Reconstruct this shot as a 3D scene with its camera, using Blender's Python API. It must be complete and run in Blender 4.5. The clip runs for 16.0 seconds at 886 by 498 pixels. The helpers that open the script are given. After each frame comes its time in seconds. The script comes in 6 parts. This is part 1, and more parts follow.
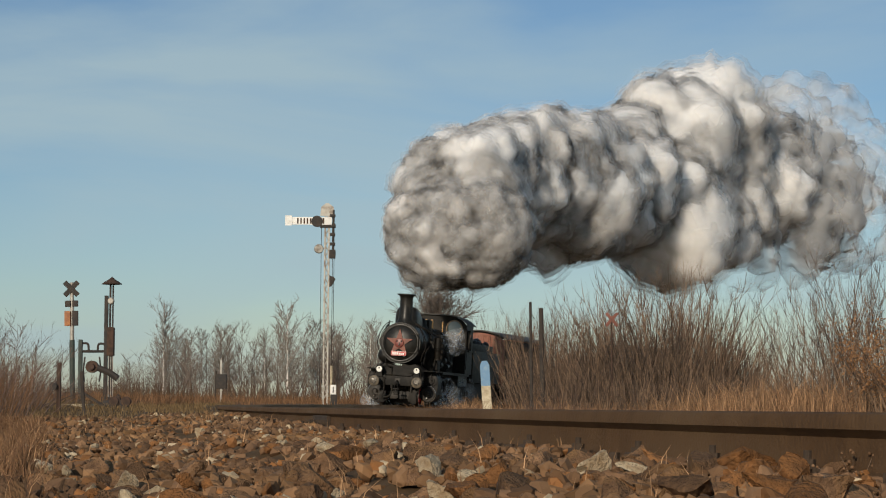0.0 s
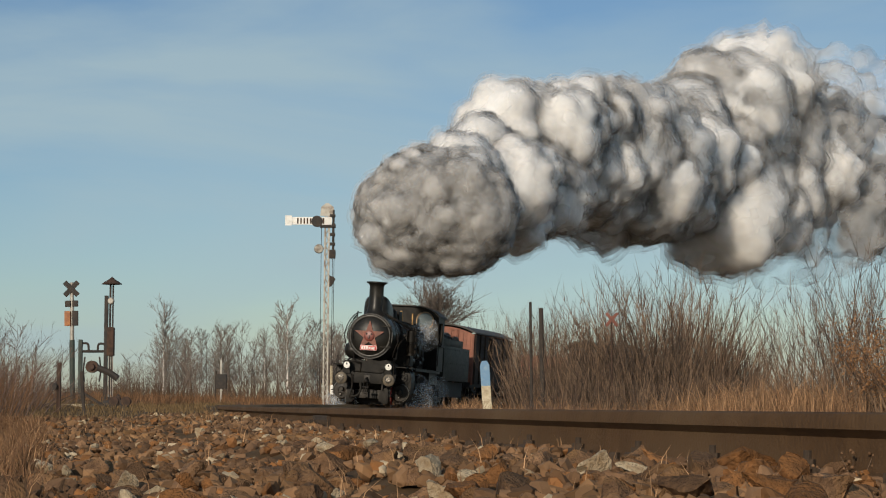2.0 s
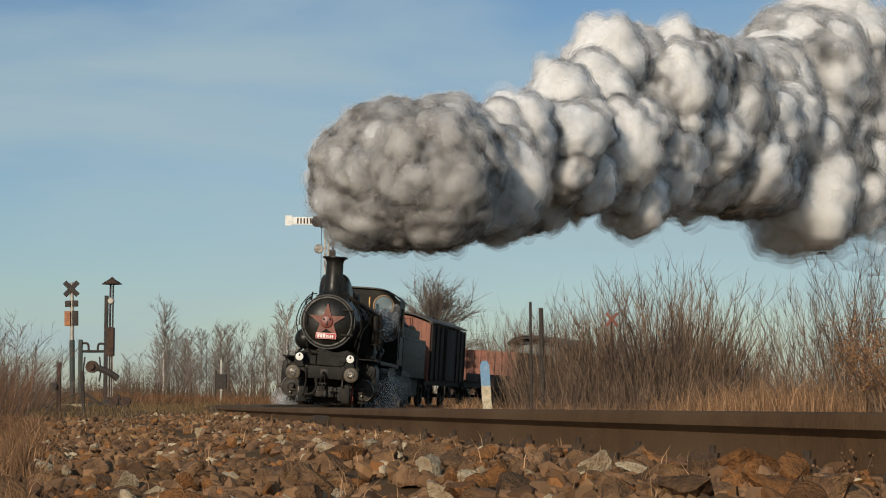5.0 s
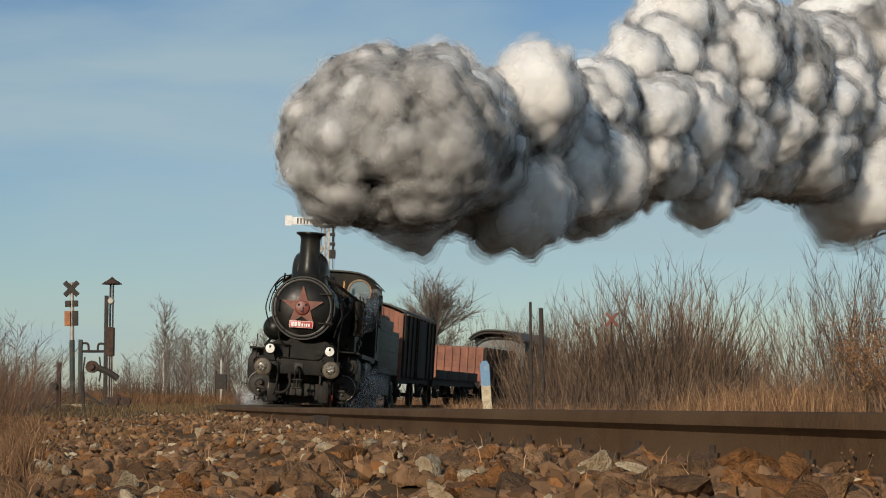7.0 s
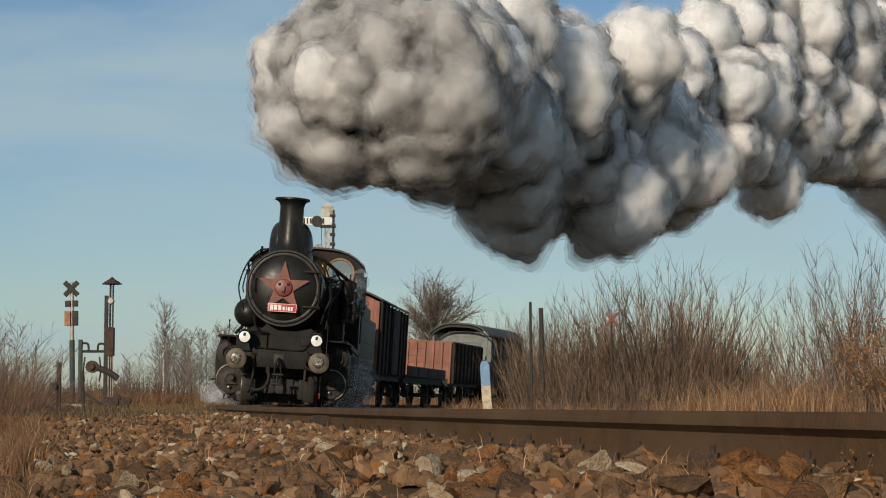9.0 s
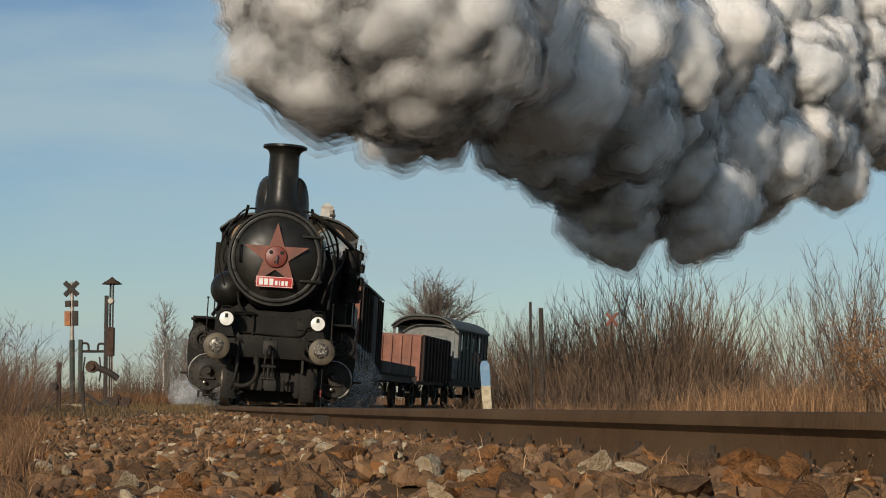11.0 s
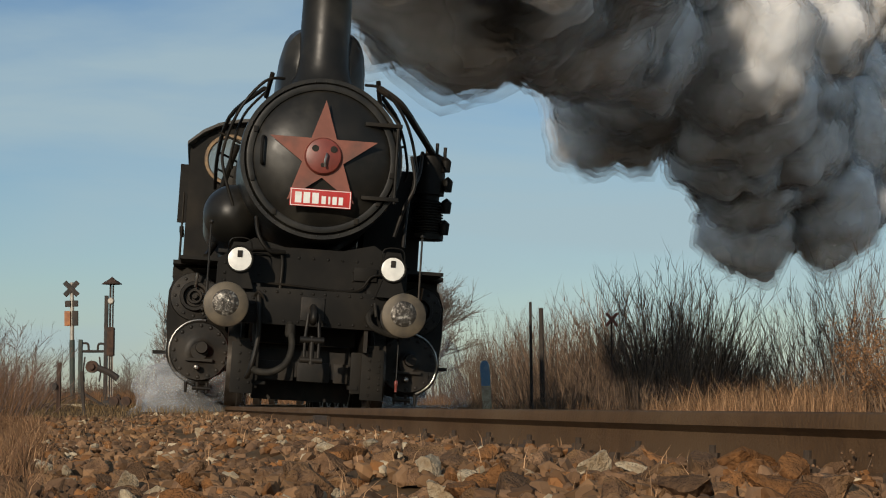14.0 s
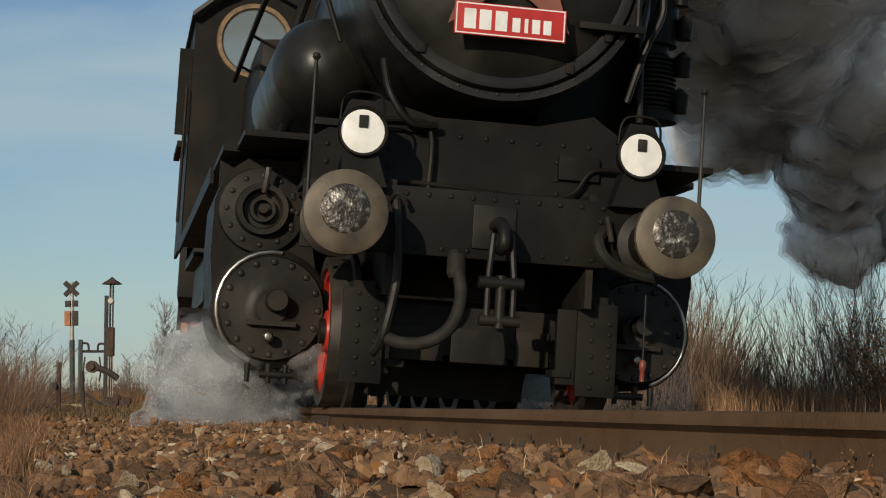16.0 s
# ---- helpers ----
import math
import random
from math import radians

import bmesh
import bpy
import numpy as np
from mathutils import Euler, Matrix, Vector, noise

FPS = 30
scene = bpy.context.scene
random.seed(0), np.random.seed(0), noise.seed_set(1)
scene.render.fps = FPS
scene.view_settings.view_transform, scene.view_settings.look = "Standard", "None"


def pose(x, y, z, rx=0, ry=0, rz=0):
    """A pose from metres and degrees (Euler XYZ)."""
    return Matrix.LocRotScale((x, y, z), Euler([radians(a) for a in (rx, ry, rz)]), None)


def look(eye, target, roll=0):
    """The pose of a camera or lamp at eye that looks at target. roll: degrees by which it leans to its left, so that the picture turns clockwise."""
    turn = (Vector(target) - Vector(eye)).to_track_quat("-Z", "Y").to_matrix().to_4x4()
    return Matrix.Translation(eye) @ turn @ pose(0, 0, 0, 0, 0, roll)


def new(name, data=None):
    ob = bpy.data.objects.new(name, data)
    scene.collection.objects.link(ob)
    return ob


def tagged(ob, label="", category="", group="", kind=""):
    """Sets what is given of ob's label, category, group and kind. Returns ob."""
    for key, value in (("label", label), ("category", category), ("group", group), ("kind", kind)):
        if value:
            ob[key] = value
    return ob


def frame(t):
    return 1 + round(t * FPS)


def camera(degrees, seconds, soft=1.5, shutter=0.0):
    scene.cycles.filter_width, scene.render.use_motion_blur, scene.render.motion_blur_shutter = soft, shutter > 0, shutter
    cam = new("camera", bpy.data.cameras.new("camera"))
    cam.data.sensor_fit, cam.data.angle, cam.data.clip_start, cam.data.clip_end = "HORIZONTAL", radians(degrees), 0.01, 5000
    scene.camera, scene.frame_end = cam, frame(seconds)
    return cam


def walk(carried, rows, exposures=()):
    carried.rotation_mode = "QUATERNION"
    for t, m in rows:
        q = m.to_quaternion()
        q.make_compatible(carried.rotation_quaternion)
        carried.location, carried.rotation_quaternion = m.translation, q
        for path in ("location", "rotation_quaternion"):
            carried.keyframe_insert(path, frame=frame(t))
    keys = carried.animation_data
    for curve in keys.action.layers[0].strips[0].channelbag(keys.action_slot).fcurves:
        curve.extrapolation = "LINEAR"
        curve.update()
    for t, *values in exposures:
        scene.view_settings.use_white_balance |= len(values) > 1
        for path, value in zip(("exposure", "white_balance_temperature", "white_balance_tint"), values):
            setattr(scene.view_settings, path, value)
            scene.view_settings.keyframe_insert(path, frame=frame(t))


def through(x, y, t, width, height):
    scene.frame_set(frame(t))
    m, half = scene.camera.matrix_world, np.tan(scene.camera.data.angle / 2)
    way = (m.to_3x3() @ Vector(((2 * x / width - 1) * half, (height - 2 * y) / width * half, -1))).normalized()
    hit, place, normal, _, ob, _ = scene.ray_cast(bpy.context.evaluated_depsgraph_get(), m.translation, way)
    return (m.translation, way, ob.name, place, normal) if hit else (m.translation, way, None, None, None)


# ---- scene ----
# The world: x to the right, y into the distance, z up from the rail tops of the unsloped track axis.
cam = camera(27.47, 16.0, soft=1.1)
EYE_Z = 0.0594
CAM_POSE = pose(0, 0, EYE_Z, 90 + 4.866, 0, 0)
walk(cam, [(0.0, CAM_POSE), (16.0, CAM_POSE)])

# ---- light ----
SUN_AZIMUTH, SUN_HEIGHT = 199.0, 16.0      # compass degrees clockwise from +y, elevation
world = bpy.data.worlds.new("winter_sky")
scene.world = world
world.use_nodes = True
wn, wl = world.node_tree.nodes, world.node_tree.links
wn.clear()
sky = wn.new("ShaderNodeTexSky")
sky.sky_type = "NISHITA"
sky.sun_disc = False
sky.sun_elevation, sky.sun_rotation = radians(SUN_HEIGHT), radians(SUN_AZIMUTH)
sky.air_density, sky.dust_density, sky.ozone_density = 1.0, 0.40, 3.3
# thin high cloud, drawn out along the horizon
tc = wn.new("ShaderNodeTexCoord")
mp = wn.new("ShaderNodeMapping")
mp.inputs["Scale"].default_value = (2.2, 2.2, 9.0)
mp.inputs["Rotation"].default_value = (0.0, radians(-6), 0.0)
cl = wn.new("ShaderNodeTexNoise")
cl.inputs["Scale"].default_value, cl.inputs["Detail"].default_value, cl.inputs["Roughness"].default_value = 1.6, 6, 0.5
cl.inputs["Distortion"].default_value = 0.5
cr = wn.new("ShaderNodeValToRGB")
cr.color_ramp.elements[0].position, cr.color_ramp.elements[0].color = 0.40, (0, 0, 0, 1)
cr.color_ramp.elements[1].position, cr.color_ramp.elements[1].color = 0.66, (0.80, 0.80, 0.80, 1)
mixc = wn.new("ShaderNodeMix")
mixc.data_type = "RGBA"
mixc.inputs["B"].default_value = (4.55, 5.95, 6.5, 1)
bg = wn.new("ShaderNodeBackground")
bg.inputs["Strength"].default_value = 0.083
wo = wn.new("ShaderNodeOutputWorld")
wl.new(tc.outputs["Generated"], mp.inputs["Vector"])
wl.new(mp.outputs["Vector"], cl.inputs["Vector"])
wl.new(cl.outputs["Fac"], cr.inputs["Fac"])
wl.new(cr.outputs["Color"], mixc.inputs["Factor"])
wl.new(sky.outputs["Color"], mixc.inputs["A"])
wl.new(mixc.outputs["Result"], bg.inputs["Color"])
wl.new(bg.outputs["Background"], wo.inputs["Surface"])
sun_data = bpy.data.lights.new("sun", "SUN")
sun_data.energy, sun_data.angle, sun_data.color = 3.1, radians(0.5), (1.0, 0.87, 0.70)
sun = new("sun", sun_data)
az, el = radians(SUN_AZIMUTH), radians(SUN_HEIGHT)
SUN_DIR = Vector((math.sin(az) * math.cos(el), math.cos(az) * math.cos(el), math.sin(el)))
sun.matrix_world = look(SUN_DIR * 60, (0, 0, 0))
scene.view_settings.exposure = 0.0


# ---- materials ----
def mat(name, colour, rough=0.6, metal=0.0, second=None, scale=6.0, spread=(0.4, 0.65), bump=0.0, bump_scale=40.0,
        dirt=None, dirt_scale=1.5, dirt_amount=0.5, per_piece=0.0, emit=0.0, rough_var=0.0, spec=0.5):
    """Two-scale procedural surface: colour and a second tone by a fine noise, dirt in wide patches, bump, and a shift per piece."""
    m = bpy.data.materials.new(name)
    m.use_nodes = True
    n, l = m.node_tree.nodes, m.node_tree.links
    b = n["Principled BSDF"]
    b.inputs["Roughness"].default_value, b.inputs["Metallic"].default_value = rough, metal
    b.inputs["Specular IOR Level"].default_value = spec
    b.inputs["Base Color"].default_value = (*colour, 1)
    co = n.new("ShaderNodeTexCoord").outputs["Object"]

    def tex(s, detail=5):
        t = n.new("ShaderNodeTexNoise")
        t.inputs["Scale"].default_value, t.inputs["Detail"].default_value = s, detail
        l.new(co, t.inputs["Vector"])
        return t.outputs["Fac"]

    def ramp(fac, a, z):
        r = n.new("ShaderNodeMapRange")
        r.inputs["From Min"].default_value, r.inputs["From Max"].default_value = a, z
        l.new(fac, r.inputs["Value"])
        return r.outputs["Result"]

    def mix(fac, a, z):
        x = n.new("ShaderNodeMix")
        x.data_type = "RGBA"
        for sock, v in (("Factor", fac), ("A", a), ("B", z)):
            if isinstance(v, bpy.types.NodeSocket):
                l.new(v, x.inputs[sock])
            else:
                x.inputs[sock].default_value = v
        return x.outputs["Result"]

    out = (*colour, 1)
    if second:
        out = mix(ramp(tex(scale), *spread), out, (*second, 1))
    if dirt:
        f = ramp(tex(dirt_scale, 8), 0.62 - dirt_amount * 0.3, 0.85 - dirt_amount * 0.3)
        out = mix(f, out, (*dirt, 1))
    if per_piece:
        info = n.new("ShaderNodeObjectInfo").outputs["Random"]
        geo = n.new("ShaderNodeNewGeometry").outputs["Random Per Island"]
        s = n.new("ShaderNodeMath")
        s.operation = "ADD"
        l.new(info, s.inputs[0]), l.new(geo, s.inputs[1])
        fr = n.new("ShaderNodeMath")
        fr.operation = "FRACT"
        l.new(s.outputs[0], fr.inputs[0])
        v = n.new("ShaderNodeMapRange")
        v.inputs["To Min"].default_value, v.inputs["To Max"].default_value = 1 - per_piece, 1 + per_piece
        l.new(fr.outputs[0], v.inputs["Value"])
        h2 = n.new("ShaderNodeHueSaturation")
        l.new(v.outputs["Result"], h2.inputs["Value"])
        if isinstance(out, bpy.types.NodeSocket):
            l.new(out, h2.inputs["Color"])
        else:
            h2.inputs["Color"].default_value = out
        out = h2.outputs["Color"]
    if isinstance(out, bpy.types.NodeSocket):
        l.new(out, b.inputs["Base Color"])
    if rough_var:
        r = n.new("ShaderNodeMapRange")
        r.inputs["To Min"].default_value, r.inputs["To Max"].default_value = rough - rough_var, rough + rough_var
        l.new(tex(9), r.inputs["Value"])
        l.new(r.outputs["Result"], b.inputs["Roughness"])
    if bump:
        bp = n.new("ShaderNodeBump")
        bp.inputs["Strength"].default_value, bp.inputs["Distance"].default_value = bump, 0.01
        l.new(tex(bump_scale), bp.inputs["Height"])
        l.new(bp.outputs["Normal"], b.inputs["Normal"])
    if emit:
        b.inputs["Emission Color"].default_value = (*colour, 1)
        b.inputs["Emission Strength"].default_value = emit
    return m


M_BLACK = mat("sooty_black_paint", (0.007, 0.0062, 0.005), 0.52, 0.0, (0.012, 0.0102, 0.008), 5, (0.35, 0.7), 0.10, 14,
              (0.024, 0.019, 0.013), 1.6, 0.45, rough_var=0.14, spec=0.15)
M_SMOKEBOX = mat("smokebox_black", (0.010, 0.0095, 0.008), 0.38, 0.0, (0.017, 0.015, 0.012), 4, (0.35, 0.7), 0.16, 9,
                 (0.040, 0.036, 0.029), 2.2, 0.35, rough_var=0.16, spec=0.28)
M_GREASE = mat("greasy_iron", (0.010, 0.0088, 0.0074), 0.5, 0.1, (0.020, 0.016, 0.012), 8, (0.4, 0.7), 0.14, 18,
               (0.036, 0.028, 0.020), 2.0, 0.5, rough_var=0.12, spec=0.25)
M_BUFFER = mat("worn_buffer_steel", (0.085, 0.066, 0.042), 0.55, 0.2, (0.13, 0.102, 0.066), 9, (0.35, 0.7), 0.14, 25,
               (0.045, 0.036, 0.026), 5, 0.6)
M_BUFFER_MARK = mat("greased_buffer_contact", (0.055, 0.047, 0.038), 0.3, 0.5, (0.32, 0.30, 0.26), 22, (0.52, 0.68), 0.9, 45)
M_STAR = mat("weathered_red_paint", (0.225, 0.072, 0.044), 0.6, 0.0, (0.165, 0.053, 0.034), 6, (0.35, 0.7), 0.1, 60,
             (0.10, 0.05, 0.035), 3, 0.45)
M_RED = mat("red_enamel", (0.50, 0.030, 0.022), 0.35, 0.0, (0.42, 0.026, 0.02), 9)
M_HUB = mat("dark_red_paint", (0.20, 0.042, 0.028), 0.42, 0.0, (0.15, 0.033, 0.023), 9)
M_REDWHEEL = mat("red_wheel_paint", (0.55, 0.035, 0.020), 0.4, 0.0, (0.30, 0.03, 0.02), 9, (0.4, 0.7))
M_WHITE = mat("white_paint", (0.78, 0.77, 0.73), 0.5, 0.0, (0.62, 0.60, 0.54), 8, (0.5, 0.75))
M_STEEL = mat("bright_steel", (0.42, 0.40, 0.37), 0.32, 0.9, (0.25, 0.22, 0.19), 14)
M_BRASS = mat("copper_and_brass", (0.42, 0.24, 0.10), 0.35, 0.9, (0.25, 0.15, 0.07), 14)
M_LAMP = mat("lit_lamp_reflector", (0.60, 0.57, 0.50), 0.3, 0.0, (0.42, 0.40, 0.34), 9, (0.4, 0.7), emit=0.48)
M_BULB = mat("dull_black_rubber", (0.018, 0.016, 0.013), 0.7, 0.0, (0.030, 0.026, 0.020), 14, bump=0.2, bump_scale=40, spec=0.2)
M_COPPER_RIM = mat("worn_brass_window_rim", (0.26, 0.17, 0.09), 0.5, 0.5, (0.14, 0.10, 0.07), 12)
M_COAL = mat("coal", (0.018, 0.017, 0.016), 0.5, 0.0, (0.035, 0.033, 0.03), 12, bump=0.6, bump_scale=30)
M_TYRE = mat("wheel_tyre_steel", (0.11, 0.095, 0.08), 0.45, 0.7, (0.055, 0.045, 0.036), 8)
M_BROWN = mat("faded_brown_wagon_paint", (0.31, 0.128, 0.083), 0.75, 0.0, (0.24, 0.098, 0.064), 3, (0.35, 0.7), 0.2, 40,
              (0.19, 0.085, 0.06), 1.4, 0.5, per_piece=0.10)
# Also used on sides of sunlit wagons: their shade is put into this brown.
M_DARKBROWN = mat("dark_and_shaded_wagon_boards", (0.036, 0.022, 0.017), 0.85, 0.0, (0.024, 0.016, 0.013), 4, (0.35, 0.7), 0.3, 30, per_piece=0.18)
M_ROOF = mat("tarred_roof", (0.060, 0.056, 0.050), 0.75, 0.0, (0.095, 0.088, 0.078), 3, (0.35, 0.7), 0.2, 30)
M_GREENROOF = mat("grey_green_roof", (0.095, 0.098, 0.088), 0.75, 0.0, (0.066, 0.070, 0.064), 3, (0.35, 0.7))
M_VAN = mat("dull_dark_green_van_paint", (0.022, 0.024, 0.021), 0.7, 0.0, (0.015, 0.017, 0.015), 3, (0.35, 0.7), per_piece=0.12)
M_PALE = mat("pale_grey_van_paint", (0.20, 0.21, 0.205), 0.65, 0.0, (0.15, 0.155, 0.15), 4)
M_CHASSIS = mat("wagon_underframe", (0.018, 0.015, 0.013), 0.8, 0.0, (0.03, 0.024, 0.018), 6)
M_RAIL = mat("rusty_rail", (0.112, 0.063, 0.031), 0.85, 0.0, (0.080, 0.045, 0.023), 9, (0.35, 0.7), 0.4, 90,
             (0.125, 0.076, 0.040), 1.2, 0.5, spec=0.15)
M_RAILTOP = mat("dull_rail_crown", (0.090, 0.060, 0.034), 0.75, 0.1, (0.068, 0.044, 0.026), 5, (0.35, 0.7))
M_CLIP = mat("rusty_fastening", (0.06, 0.038, 0.023), 0.9, 0.0, (0.035, 0.024, 0.016), 20, bump=0.5, bump_scale=80)
M_SLEEPER = mat("weathered_sleeper_wood", (0.095, 0.068, 0.046), 0.9, 0.0, (0.055, 0.042, 0.032), 8, (0.35, 0.7), 0.6, 30, per_piece=0.2)
M_STONE = mat("ballast_stone", (0.222, 0.128, 0.070), 0.95, 0.0, (0.098, 0.056, 0.033), 2.2, (0.35, 0.7), 1.0, 9,
              (0.255, 0.142, 0.066), 0.9, 0.5, per_piece=0.40, spec=0.15)
M_STONE_PALE = mat("pale_quartz_stone", (0.50, 0.40, 0.27), 0.9, 0.0, (0.29, 0.19, 0.10), 2.0, (0.4, 0.7), 1.0, 8, per_piece=0.25, spec=0.2)
M_STONE_RUST = mat("rust_red_stone", (0.29, 0.130, 0.048), 0.95, 0.0, (0.150, 0.075, 0.034), 2.0, (0.35, 0.7), 1.0, 8, per_piece=0.3, spec=0.15)
M_GROUND = mat("gravelly_winter_ground", (0.085, 0.050, 0.025), 0.95, 0.0, (0.145, 0.088, 0.043), 5, (0.35, 0.65), 1.0, 18,
               (0.14, 0.092, 0.046), 0.12, 0.6, spec=0.2)
M_GRASS = mat("dry_winter_grass", (0.36, 0.212, 0.112), 0.85, per_piece=0.5, spec=0.2)
M_TURF = mat("withered_turf", (0.165, 0.108, 0.052), 0.9, per_piece=0.45, spec=0.2)
M_GRASS_RED = mat("reddish_dry_stalks", (0.175, 0.094, 0.048), 0.85, per_piece=0.5, spec=0.2)
M_TWIG_BANK = mat("purple_brown_bark", (0.150, 0.098, 0.074), 0.85, 0.0, (0.085, 0.056, 0.044), 2, per_piece=0.4)
M_TWIG = mat("olive_brown_bark", (0.190, 0.122, 0.075), 0.85, 0.0, (0.075, 0.050, 0.036), 1.2, per_piece=0.75)
# Bark of the dark shrubs; also stands for shade inside the thicket.
M_TWIG_DARK = mat("dark_and_shade_bark", (0.080, 0.052, 0.036), 0.85, 0.0, (0.135, 0.088, 0.055), 3, per_piece=0.3)
M_TWIG_GREY = mat("grey_brown_far_bark", (0.175, 0.138, 0.112), 0.9, 0.0, (0.12, 0.095, 0.078), 2, per_piece=0.3)
M_TWIG_RUST = mat("rusty_brown_far_bark", (0.125, 0.078, 0.046), 0.9, 0.0, (0.085, 0.055, 0.036), 2, per_piece=0.3)
M_LEAF = mat("withered_rusty_leaves", (0.27, 0.135, 0.058), 0.8, per_piece=0.5, spec=0.3)
M_BIRCH = mat("birch_bark", (0.66, 0.60, 0.53), 0.8, 0.0, (0.14, 0.11, 0.09), 5, (0.5, 0.62))
M_BIRCHTWIG = mat("birch_twigs", (0.20, 0.165, 0.135), 0.9, per_piece=0.25)
M_GALV = mat("pale_painted_steel", (0.46, 0.44, 0.39), 0.6, 0.2, (0.33, 0.29, 0.24), 6, (0.4, 0.7), dirt=(0.17, 0.12, 0.09), dirt_scale=3, dirt_amount=0.4)
M_DARKSTEEL = mat("dark_weathered_steel", (0.026, 0.023, 0.021), 0.75, 0.1, (0.050, 0.036, 0.027), 7)
M_GREENPOST = mat("faded_green_post", (0.050, 0.066, 0.055), 0.75, 0.0, (0.032, 0.038, 0.033), 8)
M_ORANGE = mat("faded_orange_panel", (0.42, 0.17, 0.06), 0.7, 0.0, (0.28, 0.11, 0.05), 8)
M_RUST = mat("brown_rust", (0.080, 0.044, 0.028), 0.85, 0.1, (0.045, 0.027, 0.019), 9)
M_BLUE = mat("faded_blue_paint", (0.16, 0.29, 0.44), 0.7, 0.0, (0.27, 0.37, 0.45), 12, (0.45, 0.7))
M_CREAM = mat("chipped_cream_paint", (0.58, 0.50, 0.35), 0.75, 0.0, (0.42, 0.33, 0.21), 9, (0.45, 0.7), dirt=(0.26, 0.18, 0.11), dirt_scale=6, dirt_amount=0.3)
M_WOODPOST = mat("weathered_wood_post", (0.055, 0.042, 0.032), 0.9, 0.0, (0.03, 0.024, 0.02), 12, bump=0.5)


def glass(name, colour, rough):
    m = bpy.data.materials.new(name)
    m.use_nodes = True
    b = m.node_tree.nodes["Principled BSDF"]
    b.inputs["Base Color"].default_value = (*colour, 1)
    b.inputs["Roughness"].default_value = rough
    b.inputs["Transmission Weight"].default_value = 0.55
    return m


M_GLASS = glass("dusty_window_glass", (0.30, 0.36, 0.38), 0.15)


# ---- mesh helpers ----
def box(bm, x0, x1, y0, y1, z0, z1, bevel=0.0):
    vs = [bm.verts.new((x, y, z)) for x in (x0, x1) for y in (y0, y1) for z in (z0, z1)]
    fs = [bm.faces.new([vs[i] for i in q]) for q in
          ((0, 1, 3, 2), (4, 6, 7, 5), (0, 4, 5, 1), (2, 3, 7, 6), (0, 2, 6, 4), (1, 5, 7, 3))]
    if bevel:
        es = list({e for f in fs for e in f.edges})
        bmesh.ops.bevel(bm, geom=es, offset=bevel, segments=2, affect="EDGES", profile=0.7)


def lathe(bm, origin, axis, profile, seg=24, smooth=True):
    """Rings of (along, radius) round an axis from origin; zero radii close the ends."""
    o, a = Vector(origin), Vector(axis).normalized()
    u = a.orthogonal().normalized()
    w = a.cross(u)
    rings = []
    for d, r in profile:
        c = o + a * d
        if r < 1e-5:
            rings.append([bm.verts.new(c)])
        else:
            rings.append([bm.verts.new(c + (u * math.cos(k * math.tau / seg) + w * math.sin(k * math.tau / seg)) * r) for k in range(seg)])
    for p, q in zip(rings, rings[1:]):
        for k in range(seg):
            j = (k + 1) % seg
            if len(p) == 1 and len(q) == 1:
                continue
            if len(p) == 1:
                f = bm.faces.new((p[0], q[j], q[k]))
            elif len(q) == 1:
                f = bm.faces.new((p[k], p[j], q[0]))
            else:
                f = bm.faces.new((p[k], p[j], q[j], q[k]))
            f.smooth = smooth
    return rings


def rod(bm, p, q, r, r2=None, seg=10):
    p, q = Vector(p), Vector(q)
    r2 = r if r2 is None else r2
    d = (q - p).length
    lathe(bm, p, q - p, ((0, 0), (0, r), (d, r2), (d, 0)), seg)


def tube(bm, pts, r, seg=8, r2=None):
    """A round bar along points."""
    pts = [Vector(p) for p in pts]
    r2 = r if r2 is None else r2
    rings, u = [], None
    for i, p in enumerate(pts):
        t = (pts[min(i + 1, len(pts) - 1)] - pts[max(i - 1, 0)]).normalized()
        u = t.orthogonal().normalized() if u is None else (u - t * u.dot(t)).normalized()
        w = t.cross(u)
        rr = r + (r2 - r) * i / max(len(pts) - 1, 1)
        rings.append([bm.verts.new(p + (u * math.cos(k * math.tau / seg) + w * math.sin(k * math.tau / seg)) * rr) for k in range(seg)])
    for a, b in zip(rings, rings[1:]):
        for k in range(seg):
            bm.faces.new((a[k], a[(k + 1) % seg], b[(k + 1) % seg], b[k])).smooth = True
    bm.faces.new(rings[0][::-1])
    bm.faces.new(rings[-1])


def bend(pts, n=5):
    """Rounds a path of points off (Catmull-Rom)."""
    pts = [Vector(p) for p in pts]
    out = []
    for i in range(len(pts) - 1):
        a, b, c, d = pts[max(i - 1, 0)], pts[i], pts[i + 1], pts[min(i + 2, len(pts) - 1)]
        for k in range(n):
            t = k / n
            out.append(0.5 * (2 * b + (c - a) * t + (2 * a - 5 * b + 4 * c - d) * t * t + (3 * b - a - 3 * c + d) * t ** 3))
    return out + [pts[-1]]


def prism(bm, outline, axis, lo, hi):
    """An outline of (a, b) pushed out along an axis: 'x' takes (y, z), 'y' takes (x, z), 'z' takes (x, y)."""
    def at(a, b, c):
        return {"x": (c, a, b), "y": (a, c, b), "z": (a, b, c)}[axis]
    p = [bm.verts.new(at(a, b, lo)) for a, b in outline]
    q = [bm.verts.new(at(a, b, hi)) for a, b in outline]
    bm.faces.new(p)
    bm.faces.new(q[::-1])
    for i in range(len(p)):
        j = (i + 1) % len(p)
        bm.faces.new((p[j], p[i], q[i], q[j]))


